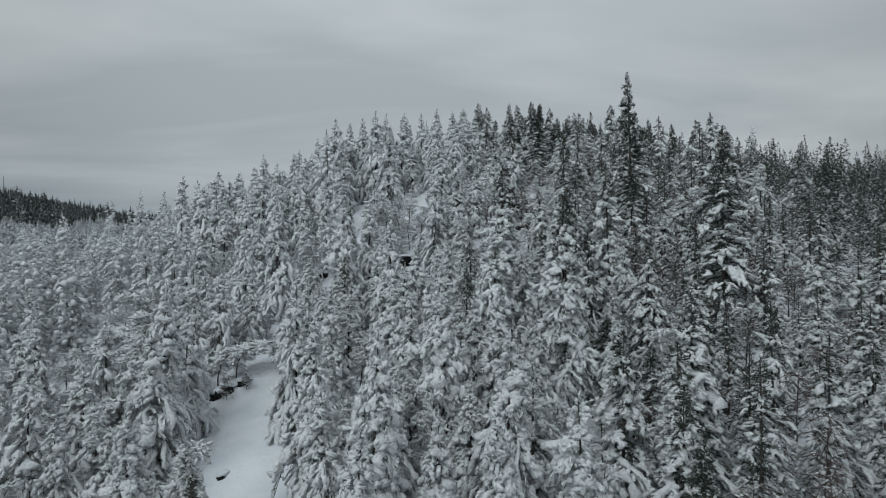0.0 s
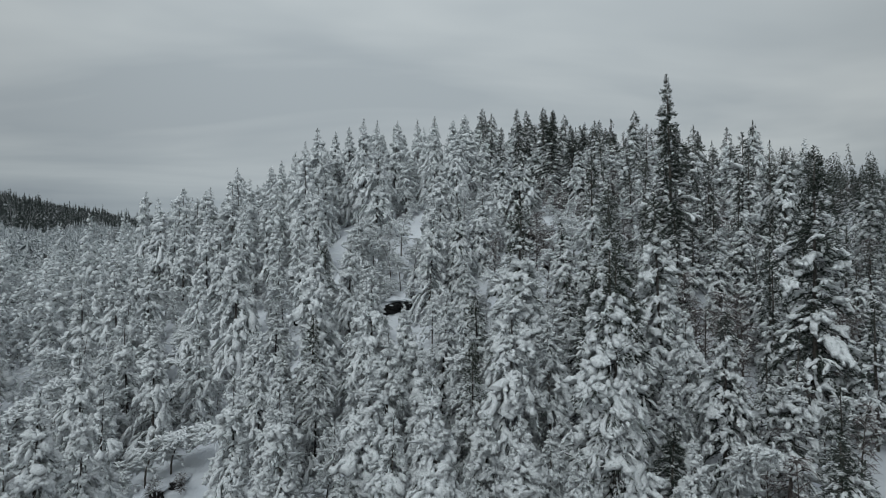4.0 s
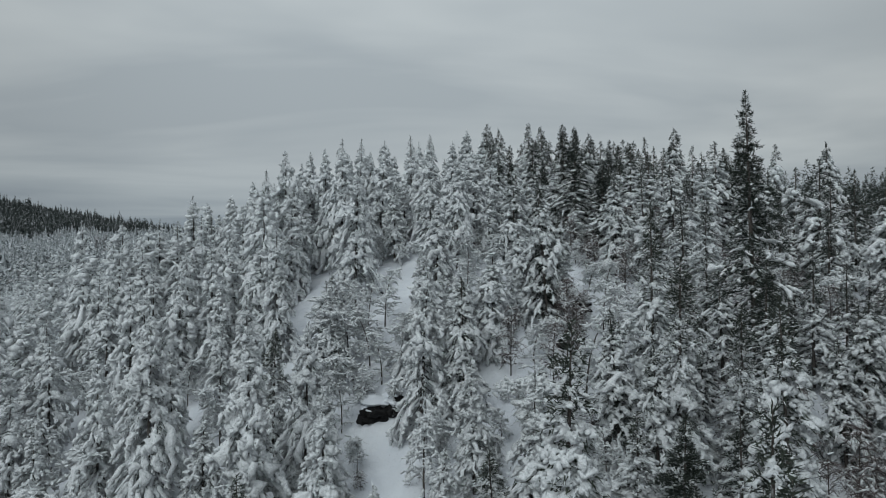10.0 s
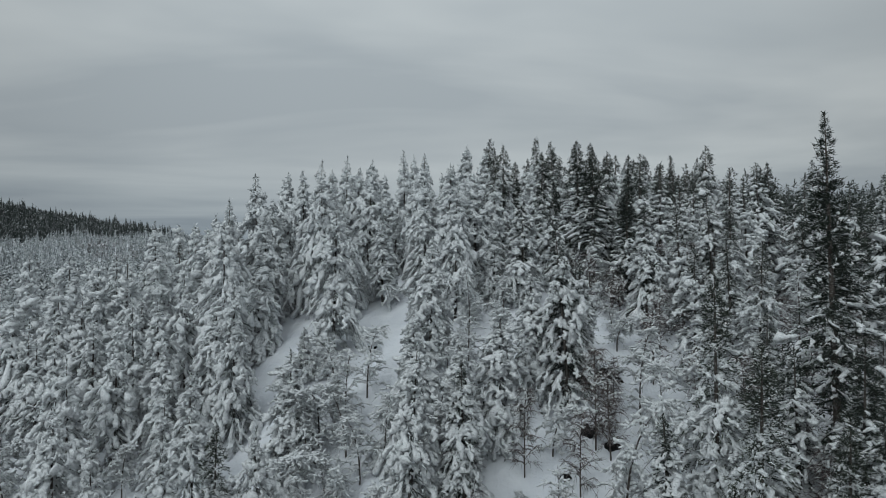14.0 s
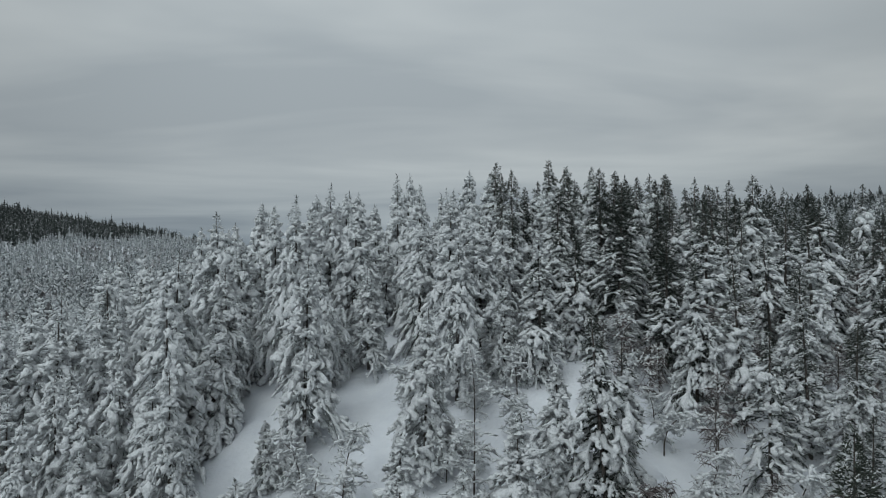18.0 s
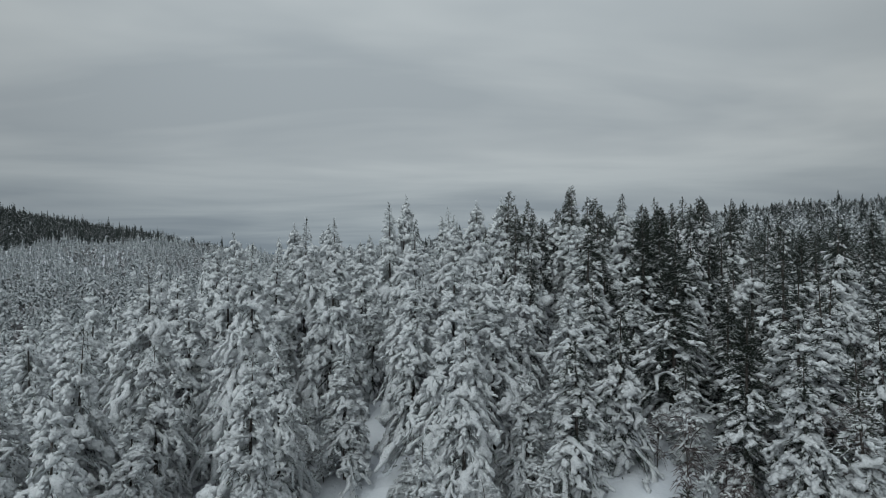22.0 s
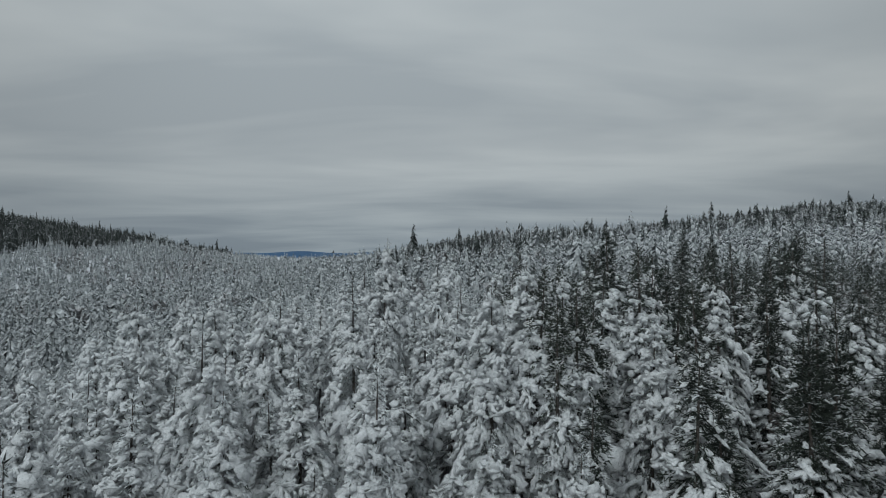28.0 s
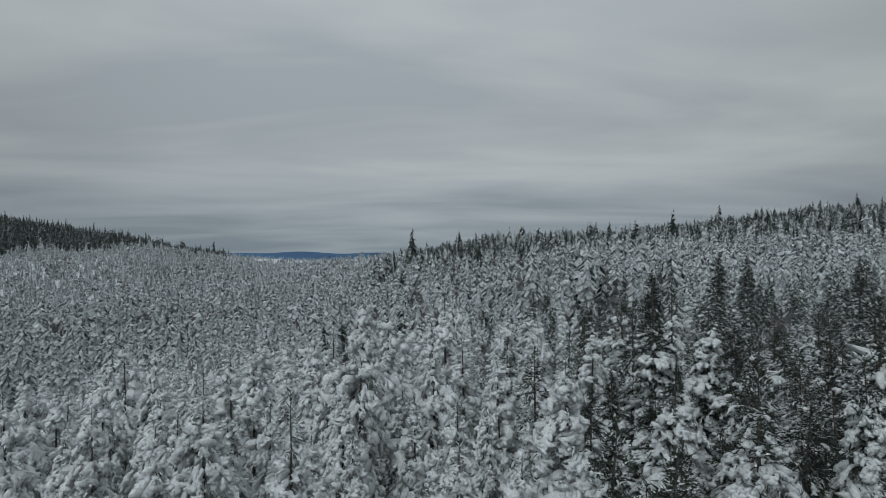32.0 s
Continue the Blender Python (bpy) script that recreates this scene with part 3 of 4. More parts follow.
# ---- trees that stand out ----
plant("spire", 24.2, 77.6, 44.0)
for x, y, top in [(19.1, 149.2, 54.5), (44, 194, 56), (55, 207, 55.8)]:
    plant("dark", x, y, top, wide=1.1)
for x, y, top in [(26, 56.6, 32.5), (9.5, 47.3, 25.3), (5.0, 55.5, 28.7), (9.5, 48.4, 27.2), (14.8, 68.6, 31.3), (22.3, 72.8, 31.1), (51.1, 134.1, 50.2), (56.3, 180, 55.7)]:
    plant("dark" if x > 22 else "mixed", x, y, top)
for x, y, top in [(-11.8, 48.9, 18.1), (-20.2, 74, 27.4), (-10.5, 67, 27), (-5.1, 59.5, 24.2), (-3.3, 26.9, 16.9), (0.5, 40, 19.1), (4.2, 51.1, 22.9), (17, 50.8, 21.6),
                  (3, 30.5, 16.6), (17.6, 41.3, 16), (-14.6, 86.5, 33.6), (-34.3, 109, 30.7), (-19.8, 97.6, 39.4), (-9.5, 99.7, 35.4), (-2.8, 130.4, 46.5), (-21.2, 45.8, 17.8), (-24, 41, 13.4), (-33.5, 50, 15.4),
                  (28, 40, 14.8), (9.7, 33, 16.3), (11.9, 31, 13.8), (-2.7, 45.5, 16.7)]:
    plant("laden" if x > 8 else "spruce", x, y, top)
for x, y, top in [(-18.1, 104, 44.2), (-11.2, 116.8, 48), (-1.4, 108.1, 47), (13.8, 123.6, 51.7), (16.3, 110, 48.7), (44.1, 100.1, 44.5), (-19.2, 96.6, 40.7), (25.5, 93.5, 39.8),
                  (-0.2, 88.5, 37.1), (7.1, 126, 51), (-4.9, 144, 53), (31.3, 138.8, 51.5), (35.2, 143.7, 52.2), (10.2, 84.2, 35), (5.5, 97.5, 38.5), (-16.2, 100.5, 39.4)]:
    plant("dark" if 15 < x < 21 and 100 < y < 120 else ("laden", "mixed")[int(y) % 2] if x > 9 else "pine", x, y, top)
for x, y, top in [(9.3, 82.6, 37.5), (17.8, 92.2, 40), (23.8, 85.8, 36.6), (-8.4, 98.6, 39.9), (-5.1, 101.2, 39.4), (19.7, 124.9, 51.2), (19.8, 104.3, 43), (6.6, 108.7, 44), (11.4, 100, 41.5),
                  (-6, 108.1, 41.7), (-0.2, 107.5, 43), (17.2, 110.5, 48.6), (-5.9, 143.1, 50.6), (40.8, 86.5, 38.1), (14.4, 71.8, 34.6), (48.6, 83.1, 36.3)]:
    plant("dark" if 15 < x < 21 and 100 < y < 120 else ("laden", "mixed")[int(y) % 2] if x > 9 else "pine", x, y, top)
for x, y, top in [(52.2, 125.4, 49.2), (2.4, 163.2, 53.1), (2.8, 174.4, 52.6), (30.8, 177.5, 53.5), (12, 165.7, 49.5), (23.6, 171.6, 51), (6.3, 148.6, 47.6), (14.4, 152.6, 50),
                  (-14.6, 129.1, 48.5), (-11.3, 133.2, 49.2), (-33.5, 115.2, 40), (-50, 116, 36.2), (-22.6, 135, 47.8), (-45.7, 169.3, 42.1), (-18.6, 158.9, 46.7), (59.3, 182.9, 55.4)]:
    plant("laden_far" if x > 15 else "pine_far" if x < -15 or y > 140 else "pine", x, y, top)
for x, y, top in [(-27.1, 64.1, 17.5), (-15.9, 72.9, 20.5), (15, 36.5, 18.1), (-15.7, 96.3, 36.2), (-17.1, 89.5, 32.6), (-27, 97.4, 31.8), (-19.5, 86.8, 29.1), (8.1, 96.6, 40.2), (-10.6, 127, 48.1), (-19.6, 145.8, 46), (-10.6, 156.8, 48.4), (-4.5, 138.2, 47.3)]:
    plant("laden" if x > 8 else "spruce", x, y, top, wide=1.1)
for x, y, top in [(32.6, 52.6, 22.1), (18.3, 67.9, 28.4), (16, 58.2, 29.5), (15.5, 100.6, 38.5), (39.6, 136, 46.8), (39.7, 114.5, 43.4), (6.8, 151.5, 49), (12.1, 172, 51.6), (16.7, 163.5, 50.7), (20.4, 162.8, 52.3), (7.8, 139.7, 49.9), (24.1, 137.8, 49.6)]:
    plant("mixed", x, y, top)
plant("birch", 1.1, 116.9, 41.4, wide=1.3)
# along the skyline of the hill
for x, y, top in [(-17.4, 113, 45.6), (-13.8, 106, 44.7), (-11.4, 103, 45.3), (-7.5, 108, 46.3), (-4.2, 124, 50.2), (3.9, 118, 49.8), (5.9, 119, 50.7), (7.2, 117, 49.3), (8.5, 118, 49.9), (15.2, 117, 50.0), (18.6, 108, 47.1), (24.7, 121, 48.8), (34.9, 143, 52.9), (33.2, 131, 49.4), (29.1, 108, 47.8), (-6.2, 118, 46.1), (1.8, 124, 48.3)]:
    plant("laden" if x > 17 else "mixed" if x > 4 else "pine" if x > -12 else "spruce", x, y, top)
# beyond the crest
for x, y, top in [(27.7, 145, 49.2), (18, 135, 45.7), (4.2, 132, 47.6), (-18, 150, 47), (-22.7, 152, 47.7), (-9.7, 140, 46.5), (-26.9, 150, 47.1), (-32, 150, 46), (9.4, 148, 49.2)]:
    plant("mixed" if x > 15 else "spruce", x, y, top)
plant("mixed", 38.7, 60, 21.7)
plant("dark", 28, 125, 46.4)
plant("dark", 33, 118, 47)
plant("dark", 38, 112, 46)
# frosted birches in the steep gully
for x, y, h in [(-6, 84, 6), (-3, 80, 5.5), (-8, 80, 6.5), (2, 79, 5), (4.5, 84, 6), (-10, 84, 6), (7.5, 79, 5), (-7, 76, 5), (-1, 93, 5), (6, 90, 5), (3, 92, 5.5), (-11, 78, 6), (0.5, 83, 6)]:
    plant("birch", x, y, high=h)
for x, y, h in [(-22.0, 59.8, 6.5), (-20.6, 61.0, 6), (-23.2, 58.4, 6)]:
    plant("birch", x, y, high=h, wide=1.2)
for x, y, h in [(-30, 66, 7.5), (-33.5, 70.5, 8), (-28, 72.5, 7), (-36, 76, 8), (-24.2, 67.5, 7), (-31, 60, 7), (-26, 78, 7.5), (-38, 68, 8), (-34.5, 61.5, 7), (-25.5, 57, 6.5), (-29.5, 53, 6.5), (-22.5, 71.5, 6.5)]:
    plant("bowed", x, y, high=h, wide=1.25)
# bare reddish saplings by the rocks
for x, y, h in [(10.2, 79.2, 6.5), (10.9, 78.4, 5.5), (5.6, 77.8, 5.5), (8.6, 76.4, 5)]:
    plant("brown", x, y, high=h)
for x, y, h in [(22, 70, 9), (25, 68.5, 8), (27.6, 70.6, 9), (29.8, 68, 8.5)]:
    plant("laden", x, y, high=h)
plant("dark", 19.5, 113, high=11)
plant("dark", 23.5, 116, high=12)
# laden trees and bowed, frosted birches above the ledge
for x, y, h in [(-1.2, 81, 9), (1.8, 79.2, 8), (4.4, 81.6, 8.5), (-9.4, 81.6, 8), (7.0, 84.2, 8.5)]:
    plant("spruce", x, y, high=h, wide=1.15)
for x, y, h in [(-5.6, 81.6, 5.5), (-7.6, 82.8, 6), (-6.6, 79.4, 5), (-2.9, 83.4, 5.5), (2.6, 85.6, 6), (-4.4, 79.4, 4.5), (0.4, 78.2, 4.5), (-4.8, 86.4, 6)]:
    plant("birch", x, y, high=h, wide=1.15)

# ---- the rest of the wood near the way ----
CLEAR = [(-15.0, 48, 4.4, 17, 16), (-9.6, 31, 3.3, 10, 14), (-3.3, 70.0, 2.2, 6, 0), (9.5, 81.5, 1.6, 4.5, -20), (-13, 93, 3.0, 4, 0), (13, 86, 2.2, 2.2, 0), (-4.5, 95, 2.2, 7, 0), 
         (-14.6, 105.5, 2.6, 6, 0), (-4.2, 101.5, 2.0, 6, -8), (11.2, 97.3, 2.4, 5, -35), (-26.5, 99.5, 2.5, 3, 0), (-11.5, 147, 2.6, 9, 0), (-9.2, 138.5, 1.9, 5, 0), (-18.6, 73.5, 2.0, 4, 0), (-18.5, 61.5, 3.6, 5, 0), (13.7, 101.5, 2.0, 3.5, 0), (-4.4, 88, 1.8, 4, 0)]
# snow patches kept visible to the camera: x, y, y of the camera
SIGHT_LINES = [(-15.3, 106.5, 57), (-3.2, 104.2, 57), (-4.5, 97.5, 57), (11.0, 97, 57), (13.7, 101, 57), (15.3, 96, 57), (-12, 98.6, 41), (-3.4, 101.6, 41), (-4.7, 85, 41), (8.1, 78.6, 41),
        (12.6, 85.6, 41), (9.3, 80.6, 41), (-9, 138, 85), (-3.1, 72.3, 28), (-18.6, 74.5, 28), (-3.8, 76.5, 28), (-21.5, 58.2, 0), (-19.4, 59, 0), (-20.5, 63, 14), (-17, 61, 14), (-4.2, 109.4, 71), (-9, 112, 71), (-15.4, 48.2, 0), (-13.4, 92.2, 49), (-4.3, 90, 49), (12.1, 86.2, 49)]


def clear(x, y):
    """Whether x, y is kept free of trees: ovals (x, y, half width, half length, turn), some stretched along the
    camera's line of sight.
    """
    for cx, cy, a, b2, turn in CLEAR:
        c, s = math.cos(radians(turn)), math.sin(radians(turn))
        dx, dy = (x - cx) * c + (y - cy) * s, (y - cy) * c - (x - cx) * s
        if (dx / a) ** 2 + (dy / b2) ** 2 < 1:
            return True
    return False


def sight_limit(x, y):
    """How tall a tree at x, y may be before it hides those snow patches from the camera."""
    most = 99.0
    for sx, sy, ey in SIGHT_LINES:
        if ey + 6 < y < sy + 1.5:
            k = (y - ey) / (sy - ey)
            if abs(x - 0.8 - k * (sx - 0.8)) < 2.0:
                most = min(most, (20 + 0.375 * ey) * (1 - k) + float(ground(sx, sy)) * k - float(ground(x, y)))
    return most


def counted(x, y):
    """Where trees stand near enough to be told apart one by one."""
    return (x > -40) & (x < 44) & (y < 162) & (abs(x) < 0.74 * y + 6)


for y0, y1, gap, from_x in [(22, 70, 3.6, -60), (70, 95, 4.0, -60), (95, 125, 4.4, -60), (60, 162, 3.9, 14), (125, 162, 5.2, -60)]:
    for _ in range(int((y1 - y0) * 200 / gap ** 2 * 9)):
        x, y = rng.uniform(from_x, 60), rng.uniform(y0, y1)
        if not counted(x, y) or clear(x, y):
            continue
        if any((x - a) ** 2 + (y - b2) ** 2 < max(r_, gap * 0.62) ** 2 * 1.5 for a, b2, r_ in STANDS):
            continue
        near = abs(x) < (15 if y < 95 else 20 if y < 125 else 26) and y < 155
        pick = rng.random()
        if x > 13 + rng.normal(0, 4):
            pick = pick * (1.0 if y < 100 else 0.88)
            key = "birch" if pick < 0.08 else "brown" if pick < 0.42 else "dark" if pick < 0.76 else "mixed" if pick < 0.94 else "pine"
        elif x < -25 and y < 110:
            key = "birch" if pick < 0.40 else "spruce" if pick < 0.86 else "pine"
        elif y < 85:
            key = "birch" if pick < 0.30 else "spruce" if pick < 0.86 else "pine" if pick < 0.92 else "mixed"
        else:
            key = "birch" if pick < 0.12 else "pine" if pick < (0.5 if y < 115 else 0.25) else "spruce" if pick < 0.94 else "mixed"
        pick = rng.random()
        if 14 < x < 36 and 101 < y < 134:
            key = "dark" if pick < 0.3 else "brown" if pick < 0.52 else "mixed" if pick < 0.88 else "pine"
        elif x > 12 and y > 98 and key != "brown":
            key = "dark" if pick < 0.36 else "mixed" if pick < 0.74 else "pine" if pick < 0.86 else "spruce"
        if x > 7 + rng.normal(0, 3) and key in ("mixed", "pine", "spruce") and rng.random() < (0.75 if y < 95 else 0.85):
            key = "laden"
        if not near and key in ("spruce", "pine", "dark", "mixed", "laden"):
            key += "_far"
        tall = (6.5, 11.5) if y < 92 else (8.5, 14.0) if y < 125 else (11.0, 17.0)
        h = {"birch": rng.uniform(4.5, 8), "brown": rng.uniform(4, 7)}.get(key, rng.uniform(*tall))
        # shorten or skip trees that would block the camera's sight lines
        most = sight_limit(x, y)
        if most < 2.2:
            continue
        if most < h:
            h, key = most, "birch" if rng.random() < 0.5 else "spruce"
        plant(key, x, y, high=h, wide=1.0 if y < 95 or key in ("birch", "brown") else 1.12)


# brush at the edges of the open snow
for x, y, h in [(-9.9, 42.5, 1.5), (-9.2, 45.0, 1.8), (-11.2, 44.4, 1.2), (-10.4, 47.6, 1.6), (-20.2, 57.2, 2.2), (-18.8, 58.6, 1.6), (-13.0, 50.5, 0.9), (-2.0, 66.8, 1.6), (-4.9, 70.8, 1.3), (9.0, 82.6, 2.0)]:
    plant("thicket", x, y, high=h)

# low growth between the trees
low = 0
while low < 260:
    x, y = rng.uniform(-34, 42), rng.uniform(34, 135)
    if not counted(x, y) or clear(x, y) or any((x - a) ** 2 + (y - b2) ** 2 < 1.5 for a, b2, r_ in STANDS):
        continue
    plant("shrub" if x < 10 or low % 5 == 0 else "thicket", x, y, high=rng.uniform(1.6, 3.4))
    low += 1


low = 0
while low < 210:
    x, y = rng.uniform(13, 44), rng.uniform(34, 160)
    if not counted(x, y) or any((x - a) ** 2 + (y - b2) ** 2 < 1.2 for a, b2, r_ in STANDS):
        continue
    plant("thicket", x, y, high=rng.uniform(2.0, 4.5))
    low += 1


# ---- woods further off, beyond counting ----
def far_tree(rng, boughs, round_top=False):
    """One far tree of unit height: a dark core with drooping, snowy boughs round it; round_top: a bare birch with rising boughs."""
    core_r, sides = (0.02, 4) if round_top else (0.13, 5)
    a = np.arange(sides) * 2 * np.pi / sides
    out = [(np.concatenate([np.stack([core_r * np.cos(a), core_r * np.sin(a), np.full(sides, 0.04)], 1), [[0, 0, 0.84]]]), np.array([(q, (q + 1) % sides, sides) for q in range(sides)]))]
    for k in range(boughs):
        u = (k + rng.random()) / boughs
        az = rng.uniform(0, 6.283)
        way, across = np.array([math.cos(az), math.sin(az), 0]), np.array([-math.sin(az), math.cos(az), 0])
        if round_top:
            z, r, drop = 0.2 + 0.6 * u, 0.24 * (1.1 - 0.5 * u) * rng.uniform(0.6, 1.2), -0.9
        else:
            z, r, drop = 0.05 + 0.92 * u, 0.235 * (1 - u) ** 0.75 * rng.uniform(0.65, 1.3) + 0.025, rng.uniform(0.5, 1.0)
        root = np.array([0, 0, z + 0.3 * r])
        mid, wide = root + way * (0.6 * r) - np.array([0, 0, 0.4 * drop * r]), r * rng.uniform(0.4, 0.65) * min(1.0, (30 / boughs) ** 0.7)
        low_ = np.array([0, 0, 0.28 * r])
        out.append((np.array([root, mid - across * wide - low_, mid + across * wide - low_, root + way * r - np.array([0, 0, 1.1 * drop * r]), mid]),
                    np.array([(0, 1, 4), (0, 4, 2), (1, 3, 4), (4, 3, 2)])))
    return join(out)


def hillside(x, y):
    """The dark wood on the far hill, with a ragged lower edge."""
    return (y > 640) & (ground(x, y) > 62 + 9 * np.sin(x * 0.031) + 6 * np.sin(y * 0.043 + x * 0.011)) & (x < -0.33 * y + 40)


def baked(shapes, x, y, h, rng):
    """Many copies of a few trees (rows of (corners, faces), unit height) as one set of corners and faces, each at x, y with height h."""
    which = rng.integers(0, len(shapes), len(x))
    pieces = []
    for k, (v, f) in enumerate(shapes):
        m = which == k
        n = int(m.sum())
        if not n:
            continue
        turn, hh = rng.uniform(0, 6.28, n), h[m]
        wide = hh ** 0.7 * 13.0 ** 0.3 * rng.uniform(0.85, 1.2, n)
        vx = (v[None, :, 0] * np.cos(turn)[:, None] - v[None, :, 1] * np.sin(turn)[:, None]) * wide[:, None] + x[m][:, None]
        vy = (v[None, :, 0] * np.sin(turn)[:, None] + v[None, :, 1] * np.cos(turn)[:, None]) * wide[:, None] + y[m][:, None]
        vz = v[None, :, 2] * hh[:, None] + ground(x[m], y[m])[:, None] - 0.2
        pieces.append((np.stack([vx, vy, vz], -1).reshape(-1, 3), (f[None] + (np.arange(n) * len(v))[:, None, None]).reshape(-1, 3)))
    return join(pieces)


def scatter(rng, x0, x1, y0, y1, gap, inside):
    nx_, ny_ = int((x1 - x0) / gap), int((y1 - y0) / gap)
    x, y = np.meshgrid(x0 + (np.arange(nx_) + 0.5) * gap, y0 + (np.arange(ny_) + 0.5) * gap)
    x, y = x.ravel() + rng.uniform(-0.65, 0.65, x.size) * gap, y.ravel() + rng.uniform(-0.65, 0.65, x.size) * gap
    keep = inside(x, y)
    return x[keep], y[keep]


def wood(name, label, mat, seed, x0, x1, y0, y1, gap, inside, boughs, low, high, round_top=False):
    rng = np.random.default_rng(seed)
    x, y = scatter(rng, x0, x1, y0, y1, gap, inside)
    h = rng.uniform(low, high, len(x)) * (0.85 + 0.2 * np.sin(x * 0.023) * np.sin(y * 0.019 + 1)) * np.exp(rng.normal(0, 0.24, len(x)))
    shapes = [far_tree(rng, boughs, round_top) for _ in range(9)]
    ob = new(name, mesh_of(name, *baked(shapes, x, y, h, rng), mat, False))
    return tagged(ob, label, "forest", kind="stuff")


# the ring of trees just past those that are counted: real boughs and pads, joined
ring_rng = np.random.default_rng(8)
rx, ry = scatter(ring_rng, -160, 170, -45, 235, 6.2, lambda x, y: (np.abs(x) < np.maximum(75, 0.77 * y + 10)) & ~counted(x, y) & (np.abs(x) < 125 + 0.2 * y))
for x0, x1, y0, y1 in ((-80, -40, 62, 112), (44, 78, 52, 100)):
    ex, ey = scatter(ring_rng, x0, x1, y0, y1, 6.0, lambda x, y: ~counted(x, y))
    rx, ry = np.concatenate([rx, ex]), np.concatenate([ry, ey])
rh = ring_rng.uniform(7.5, 14.5, len(rx)) * np.where((ry < 30) & (np.abs(rx) < 30), 0.62, 1.0)
right = (rx > 16 + ring_rng.normal(0, 18, len(rx)))
for name, label, m, needles, how in (
        ("forest", "snow-laden spruces and pines standing close together", ~right, NEEDLE, dict(dark_from=0.95, load=0.95, spray=5)),
        ("forest", "darker conifers with snow on their lower boughs", right, NEEDLE_DARK, dict(dark_from=0.26, load=0.62, spray=13))):
    made = [conifer(200 + k, 12.0, reach=2.1, bare=0.06, boughs=4.6, hang=1.0, seg=4, rings=1, wooden=False, **how) for k in range(4)]
    top = new(name)
    tagged(top, label, "forest", kind="stuff")
    for part_name, at_, mat in (("crown", 1, needles), ("snow", 2, SNOW_TREE)):
        shapes = [(tr[at_][0] / 12.0, tr[at_][1]) for tr in made]
        p = new(part_name, mesh_of(part_name, *baked(shapes, rx[m], ry[m], rh[m], np.random.default_rng(31)), mat, part_name == "snow"))
        p.parent = top
        tagged(p, kind="stuff")

# bare birches standing among them
bx, by = scatter(ring_rng, 18, 125, 60, 200, 6.5, lambda x, y: ~counted(x, y) & (np.abs(x) < 0.77 * y + 10))
made = [birch(300 + k, 7.0, 0.1, 22, 4, 0.3) for k in range(3)]
top = new("forest")
tagged(top, "bare brown birches standing among the conifers", "forest", kind="stuff")
p = new("crown", mesh_of("crown", *baked([(tr[1][0] / 7.0, tr[1][1]) for tr in made], bx, by, ring_rng.uniform(5, 9, len(bx)), np.random.default_rng(32)), TWIG_BROWN, False))
p.parent = top
tagged(p, kind="stuff")

bx, by = scatter(ring_rng, -110, -16, 40, 190, 6.0, lambda x, y: ~counted(x, y) & (np.abs(x) < 0.77 * y + 10))
made = [birch(310 + k, 7.0, 0.5 + 0.25 * k, 20, 4, 1.6) for k in range(3)]
top = new("forest")
tagged(top, "frosted birches bowed by snow among the spruces", "forest", kind="stuff")
for part_name, at_, mat in (("crown", 1, BIRCH), ("snow", 2, SNOW_TREE)):
    p = new(part_name, mesh_of(part_name, *baked([(tr[at_][0] / 7.0, tr[at_][1]) for tr in made], bx, by, np.random.default_rng(33).uniform(5, 8.5, len(bx)), np.random.default_rng(34)), mat, False))
    p.parent = top
    tagged(p, kind="stuff")

wood("forest", "snowy conifer forest filling the shallow valley", FOREST, 1, -280, 280, 60, 320, 4.5,
     lambda x, y: (np.abs(x) < 0.78 * y + 25) & ((y > 235) | (x < -160) | (x > 170) | (np.abs(x) > 125 + 0.2 * y)), 58, 8, 14)
wood("forest", "snowy conifer forest further up the valley", FOREST, 13, -390, 390, 320, 460, 4.6, lambda x, y: np.abs(x) < 0.78 * y + 25, 24, 8, 14)
wood("forest", "frosted birches scattered through the valley forest", FOREST_BIRCH, 11, -360, 360, 200, 460, 9.0,
     lambda x, y: (np.abs(x) < 0.78 * y + 25) & (np.sin(x * 0.031 + 1) + np.sin(y * 0.043 + x * 0.02) > 0.0), 22, 6, 10, True)
wood("forest", "patches of frosted birch in the distant forest", FOREST_BIRCH, 12, -560, 760, 460, 900, 11.0,
     lambda x, y: (np.abs(x) < 0.76 * y + 10) & ~hillside(x, y) & (np.sin(x * 0.021 + 1) + np.sin(y * 0.027 + x * 0.012) > 0.2), 12, 6, 11, True)
wood("forest", "distant snowy conifer forest on rising ground", FOREST, 2, -900, 900, 460, 1180, 5.6,
     lambda x, y: (np.abs(x) < 0.76 * y + 10) & ~hillside(x, y), 10, 7, 13)
wood("forest", "distant snowy conifer forest towards the mountains", FOREST, 6, -900, -60, 1180, 2300, 11.0,
     lambda x, y: (x > -0.45 * y) & (x < -0.1 * y), 8, 6, 9)
wood("forest", "dark spruce forest on a far hillside", FOREST_DARK, 3, -1000, -100, 640, 1250, 6.2,
     lambda x, y: (np.abs(x) < 0.80 * y + 10) & hillside(x, y) & (np.sin(x * 0.047 + 1) * np.sin(y * 0.061) > -0.6), 12, 9, 20)
wood("forest", "tall dark spruces scattered through the snowy forest", FOREST_DARK, 5, -700, 800, 240, 1000, 10.0,
     lambda x, y: (np.abs(x) < 0.78 * y + 10) & (np.sin(x * 0.017 + 2) + np.sin(y * 0.013) + x * 0.006 > 0.2) & (x > -40) & ((y > 245) | (x > 180)), 56, 10, 15)
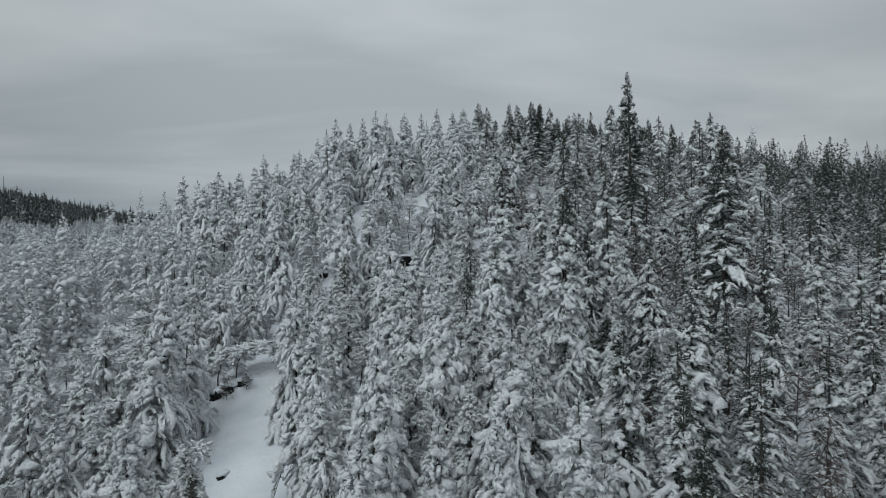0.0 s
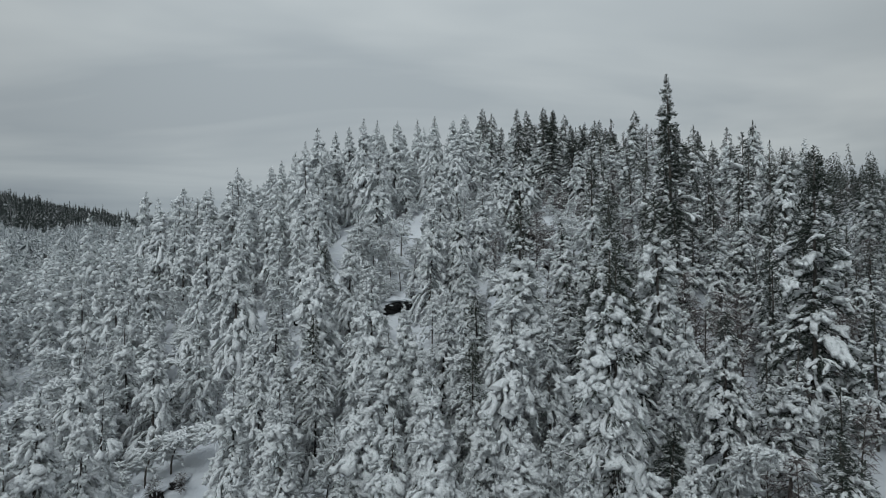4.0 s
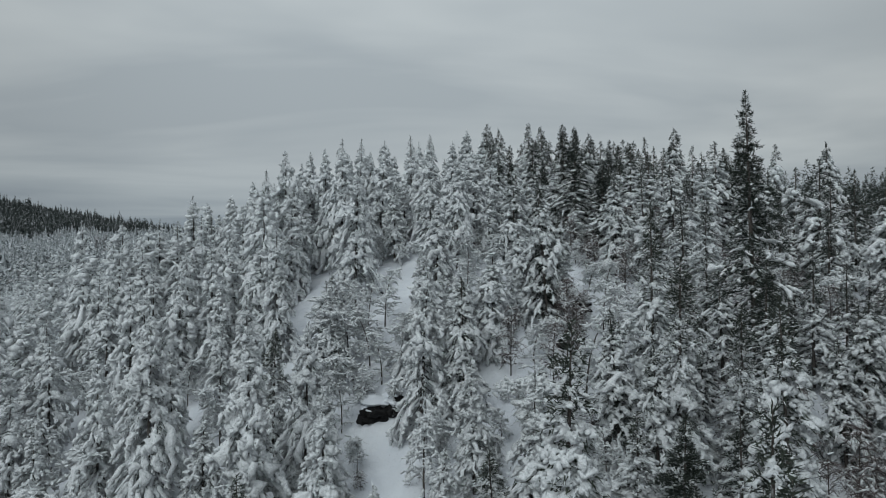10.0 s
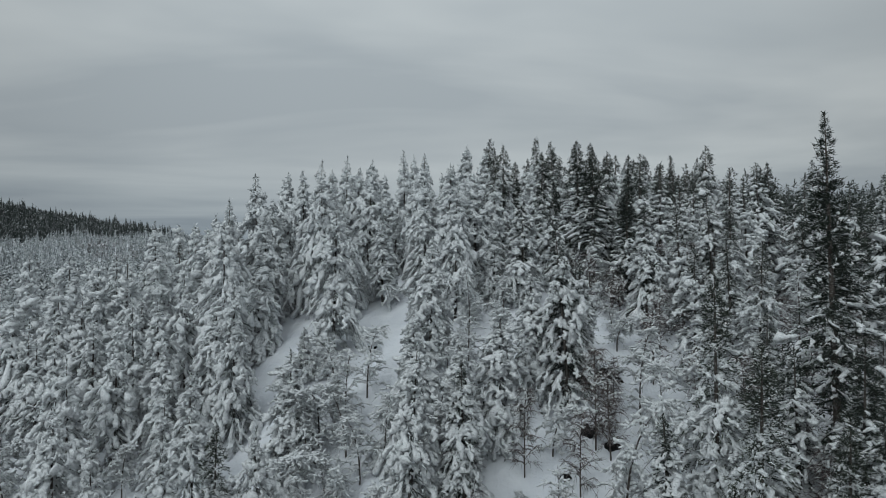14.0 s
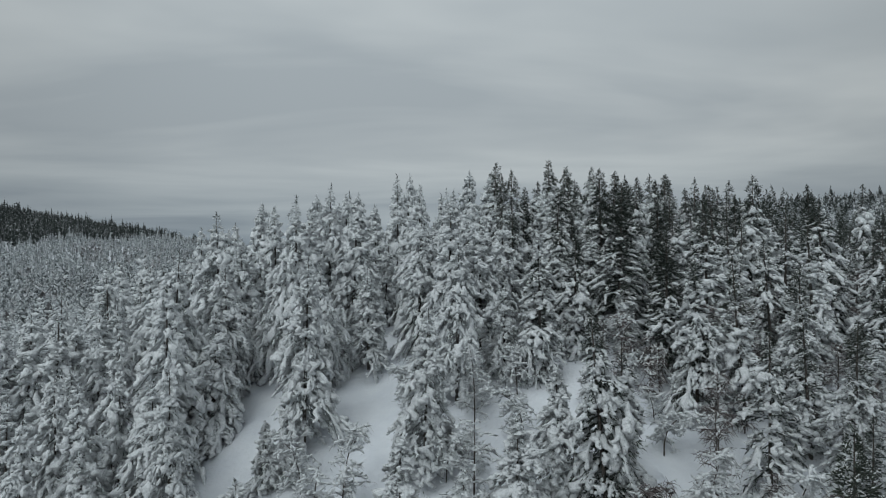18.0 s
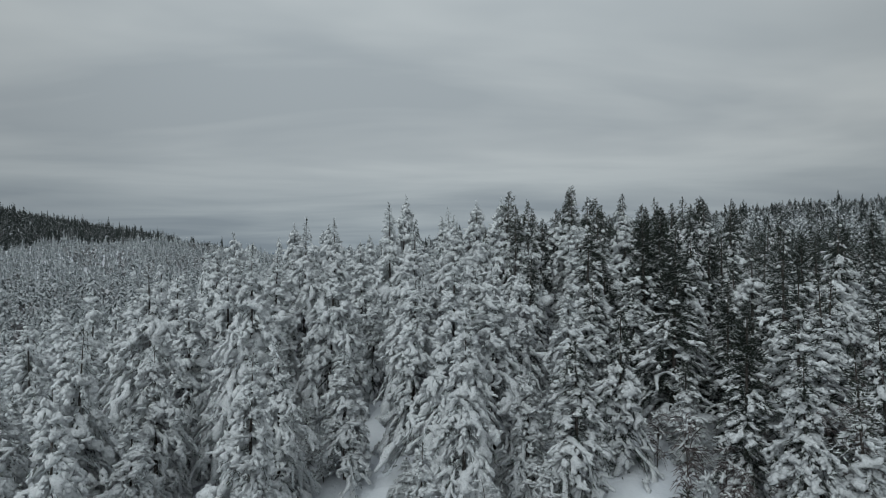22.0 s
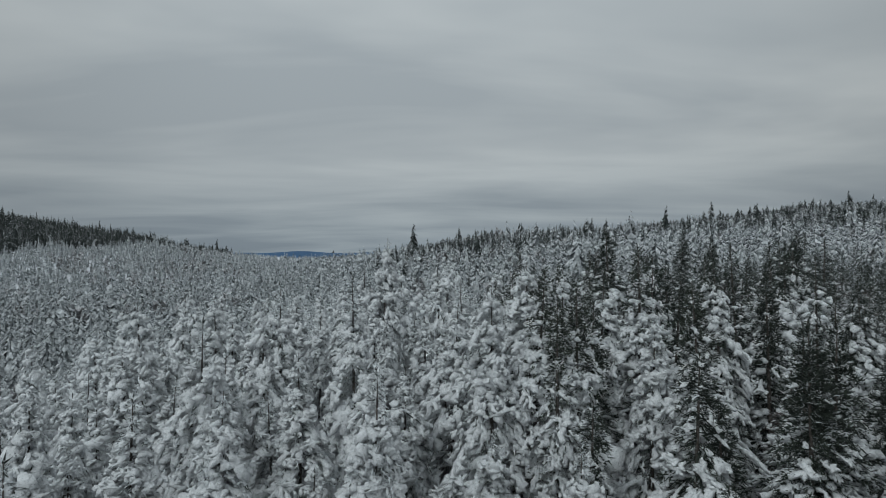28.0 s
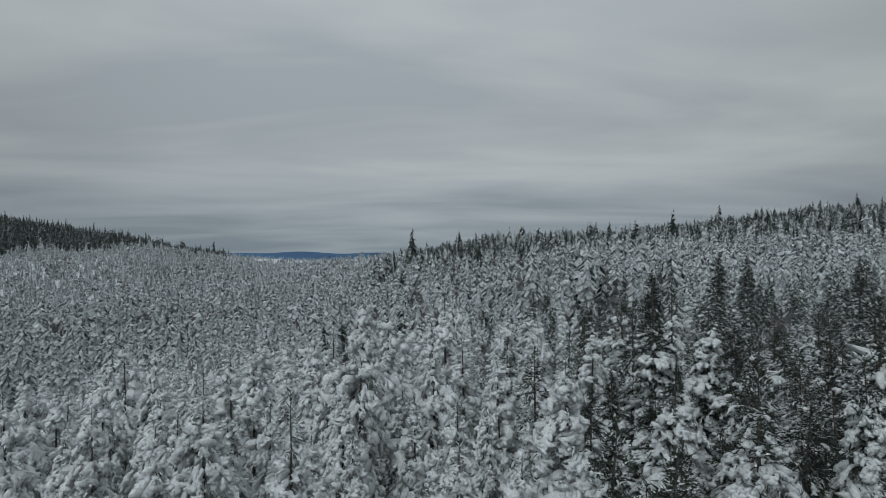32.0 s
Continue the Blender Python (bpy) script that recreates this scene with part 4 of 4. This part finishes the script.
wood("forest", "single tall spruces standing above the far wood", FOREST_DARK, 7, -60, 650, 430, 860, 26.0,
     lambda x, y: (np.abs(x) < 0.78 * y + 10) & (np.sin(x * 0.05) + np.sin(y * 0.037 + x * 0.02) > -0.3), 36, 13, 18)
wood("forest", "snowy conifer forest on the slope behind", FOREST, 4, -300, 300, -220, 110, 6.0,
     lambda x, y: (np.abs(x) > 0.78 * y + 25) & ((y < -45) | (np.abs(x) > np.maximum(75, 0.77 * y + 10))), 12, 8, 13)

# ---- far mountains ----
xs = np.linspace(-4200, 4200, 121)
top = 100 + 14 * np.sin(xs * 0.0011 + 0.6) + 9 * np.sin(xs * 0.0043) + 5 * np.sin(xs * 0.013 + 1)
rows_ = [np.stack([xs, np.full(121, (1500, 2500, 4150, 4500)[k]), (np.full(121, 5.0), 14 + 0.18 * top, top, np.full(121, -60.0))[k]], 1) for k in range(4)]
ids = np.arange(484).reshape(4, 121)
far = new("mountains", mesh_of("mountains", np.concatenate(rows_), np.stack([ids[:-1, :-1], ids[:-1, 1:], ids[1:, 1:], ids[1:, :-1]], -1).reshape(-1, 4), HAZE_BLUE))
tagged(far, "far mountains tinted blue for distance haze, under the cloud", "mountains", kind="structure")


# ---- rocks ----
def boulder(x, y, wide, deep, high, seed, lift=0.0):
    """A dark rock face with a snow cap lying on it."""
    rng = np.random.default_rng(seed)
    ob = new("boulder")
    z = float(ground(x, y)) + lift
    ob.matrix_world = pose(x, y, z, 0, 0, rng.uniform(-25, 25))
    tagged(ob, "dark bare rock ledge under a thick snow cap", "rock", "rocks on the slope")
    for n, mat, size, dz, sub in (("rock", ROCK, (wide, deep, high), 0.0, 3), ("snow", SNOW_GROUND, (wide * 1.5, deep * 2.8, high * 0.7), high * 0.55, 4)):
        bm = bmesh.new()
        bmesh.ops.create_icosphere(bm, subdivisions=sub, radius=0.5)
        for v in bm.verts:
            at_ = v.co + Vector((seed * 1.7, 0, 0))
            k = noise.noise(at_ * 2.6) * (0.7 if n == "rock" else 0.34) + noise.noise(at_ * 7.0) * (0.5 if n == "rock" else 0.10)
            v.co *= 1 + k
            v.co = Vector((v.co.x * size[0], v.co.y * size[1] + (deep * 1.25 if n == "snow" else 0), v.co.z * size[2] + dz))
        me = bpy.data.meshes.new(n)
        bm.to_mesh(me)
        bm.free()
        me.materials.append(mat)
        if n == "snow":
            me.polygons.foreach_set("use_smooth", [True] * len(me.polygons))
        p = new(n, me)
        p.parent = ob


boulder(-5.2, 76.3, 1.2, 1.2, 1.0, 3, 0.2)
boulder(-4.3, 76.2, 1.5, 1.3, 1.2, 21, 0.2)
boulder(-3.4, 76.4, 1.3, 1.2, 1.0, 11, 0.2)
boulder(-2.6, 76.7, 0.9, 1.0, 1.1, 24, 0.4)
boulder(-2.2, 67.5, 1.3, 1.1, 1.0, 4, -0.1)
boulder(-3.2, 64.5, 1.0, 0.9, 0.8, 9, -0.1)
boulder(12.4, 85.2, 2.6, 1.4, 1.1, 5, 0.1)
boulder(10.2, 80.6, 1.3, 0.9, 0.8, 12)
boulder(11.3, 79.4, 0.9, 0.8, 0.7, 13)
boulder(8.0, 77.6, 0.6, 0.6, 0.6, 14)
boulder(-21.4, 57.6, 1.0, 0.8, 0.9, 6, 0.1)
boulder(-20.6, 58.4, 1.1, 0.8, 0.8, 7, 0.1)
boulder(-19.5, 59.4, 0.9, 0.7, 0.6, 18, 0.1)
boulder(-10.0, 47.4, 0.8, 0.7, 0.6, 15)
boulder(-15.6, 43.0, 0.5, 0.5, 0.4, 16)
boulder(-5.2, 93.0, 1.1, 0.8, 0.5, 8)
boulder(-15.3, 79.4, 1.2, 0.9, 0.9, 17)


# ---- radio mast on the far hill ----
mast = new("radio_mast")
mast.matrix_world = pose(-686, 950, float(ground(-686.0, 950.0)))
tagged(mast, "thin grey radio mast on the far wooded hill", "mast")
steel, t, b = material("grey_steel", 0.5)
b.inputs["Base Color"].default_value = (0.12, 0.13, 0.14, 1)
for n, me in (("pole", mesh_of("mast_pole", *tube([(0, 0, -1), (0, 0, 18), (0, 0, 36)], [0.7, 0.5, 0.25], 6), steel)),
              ("antenna", mesh_of("mast_antenna", *join([tube([(-1.2, 0, z), (0, 0, z), (1.2, 0, z)], [0.12, 0.16, 0.12], 5) for z in (28, 31, 34)]), steel))):
    p = new(n, me)
    p.parent = mast
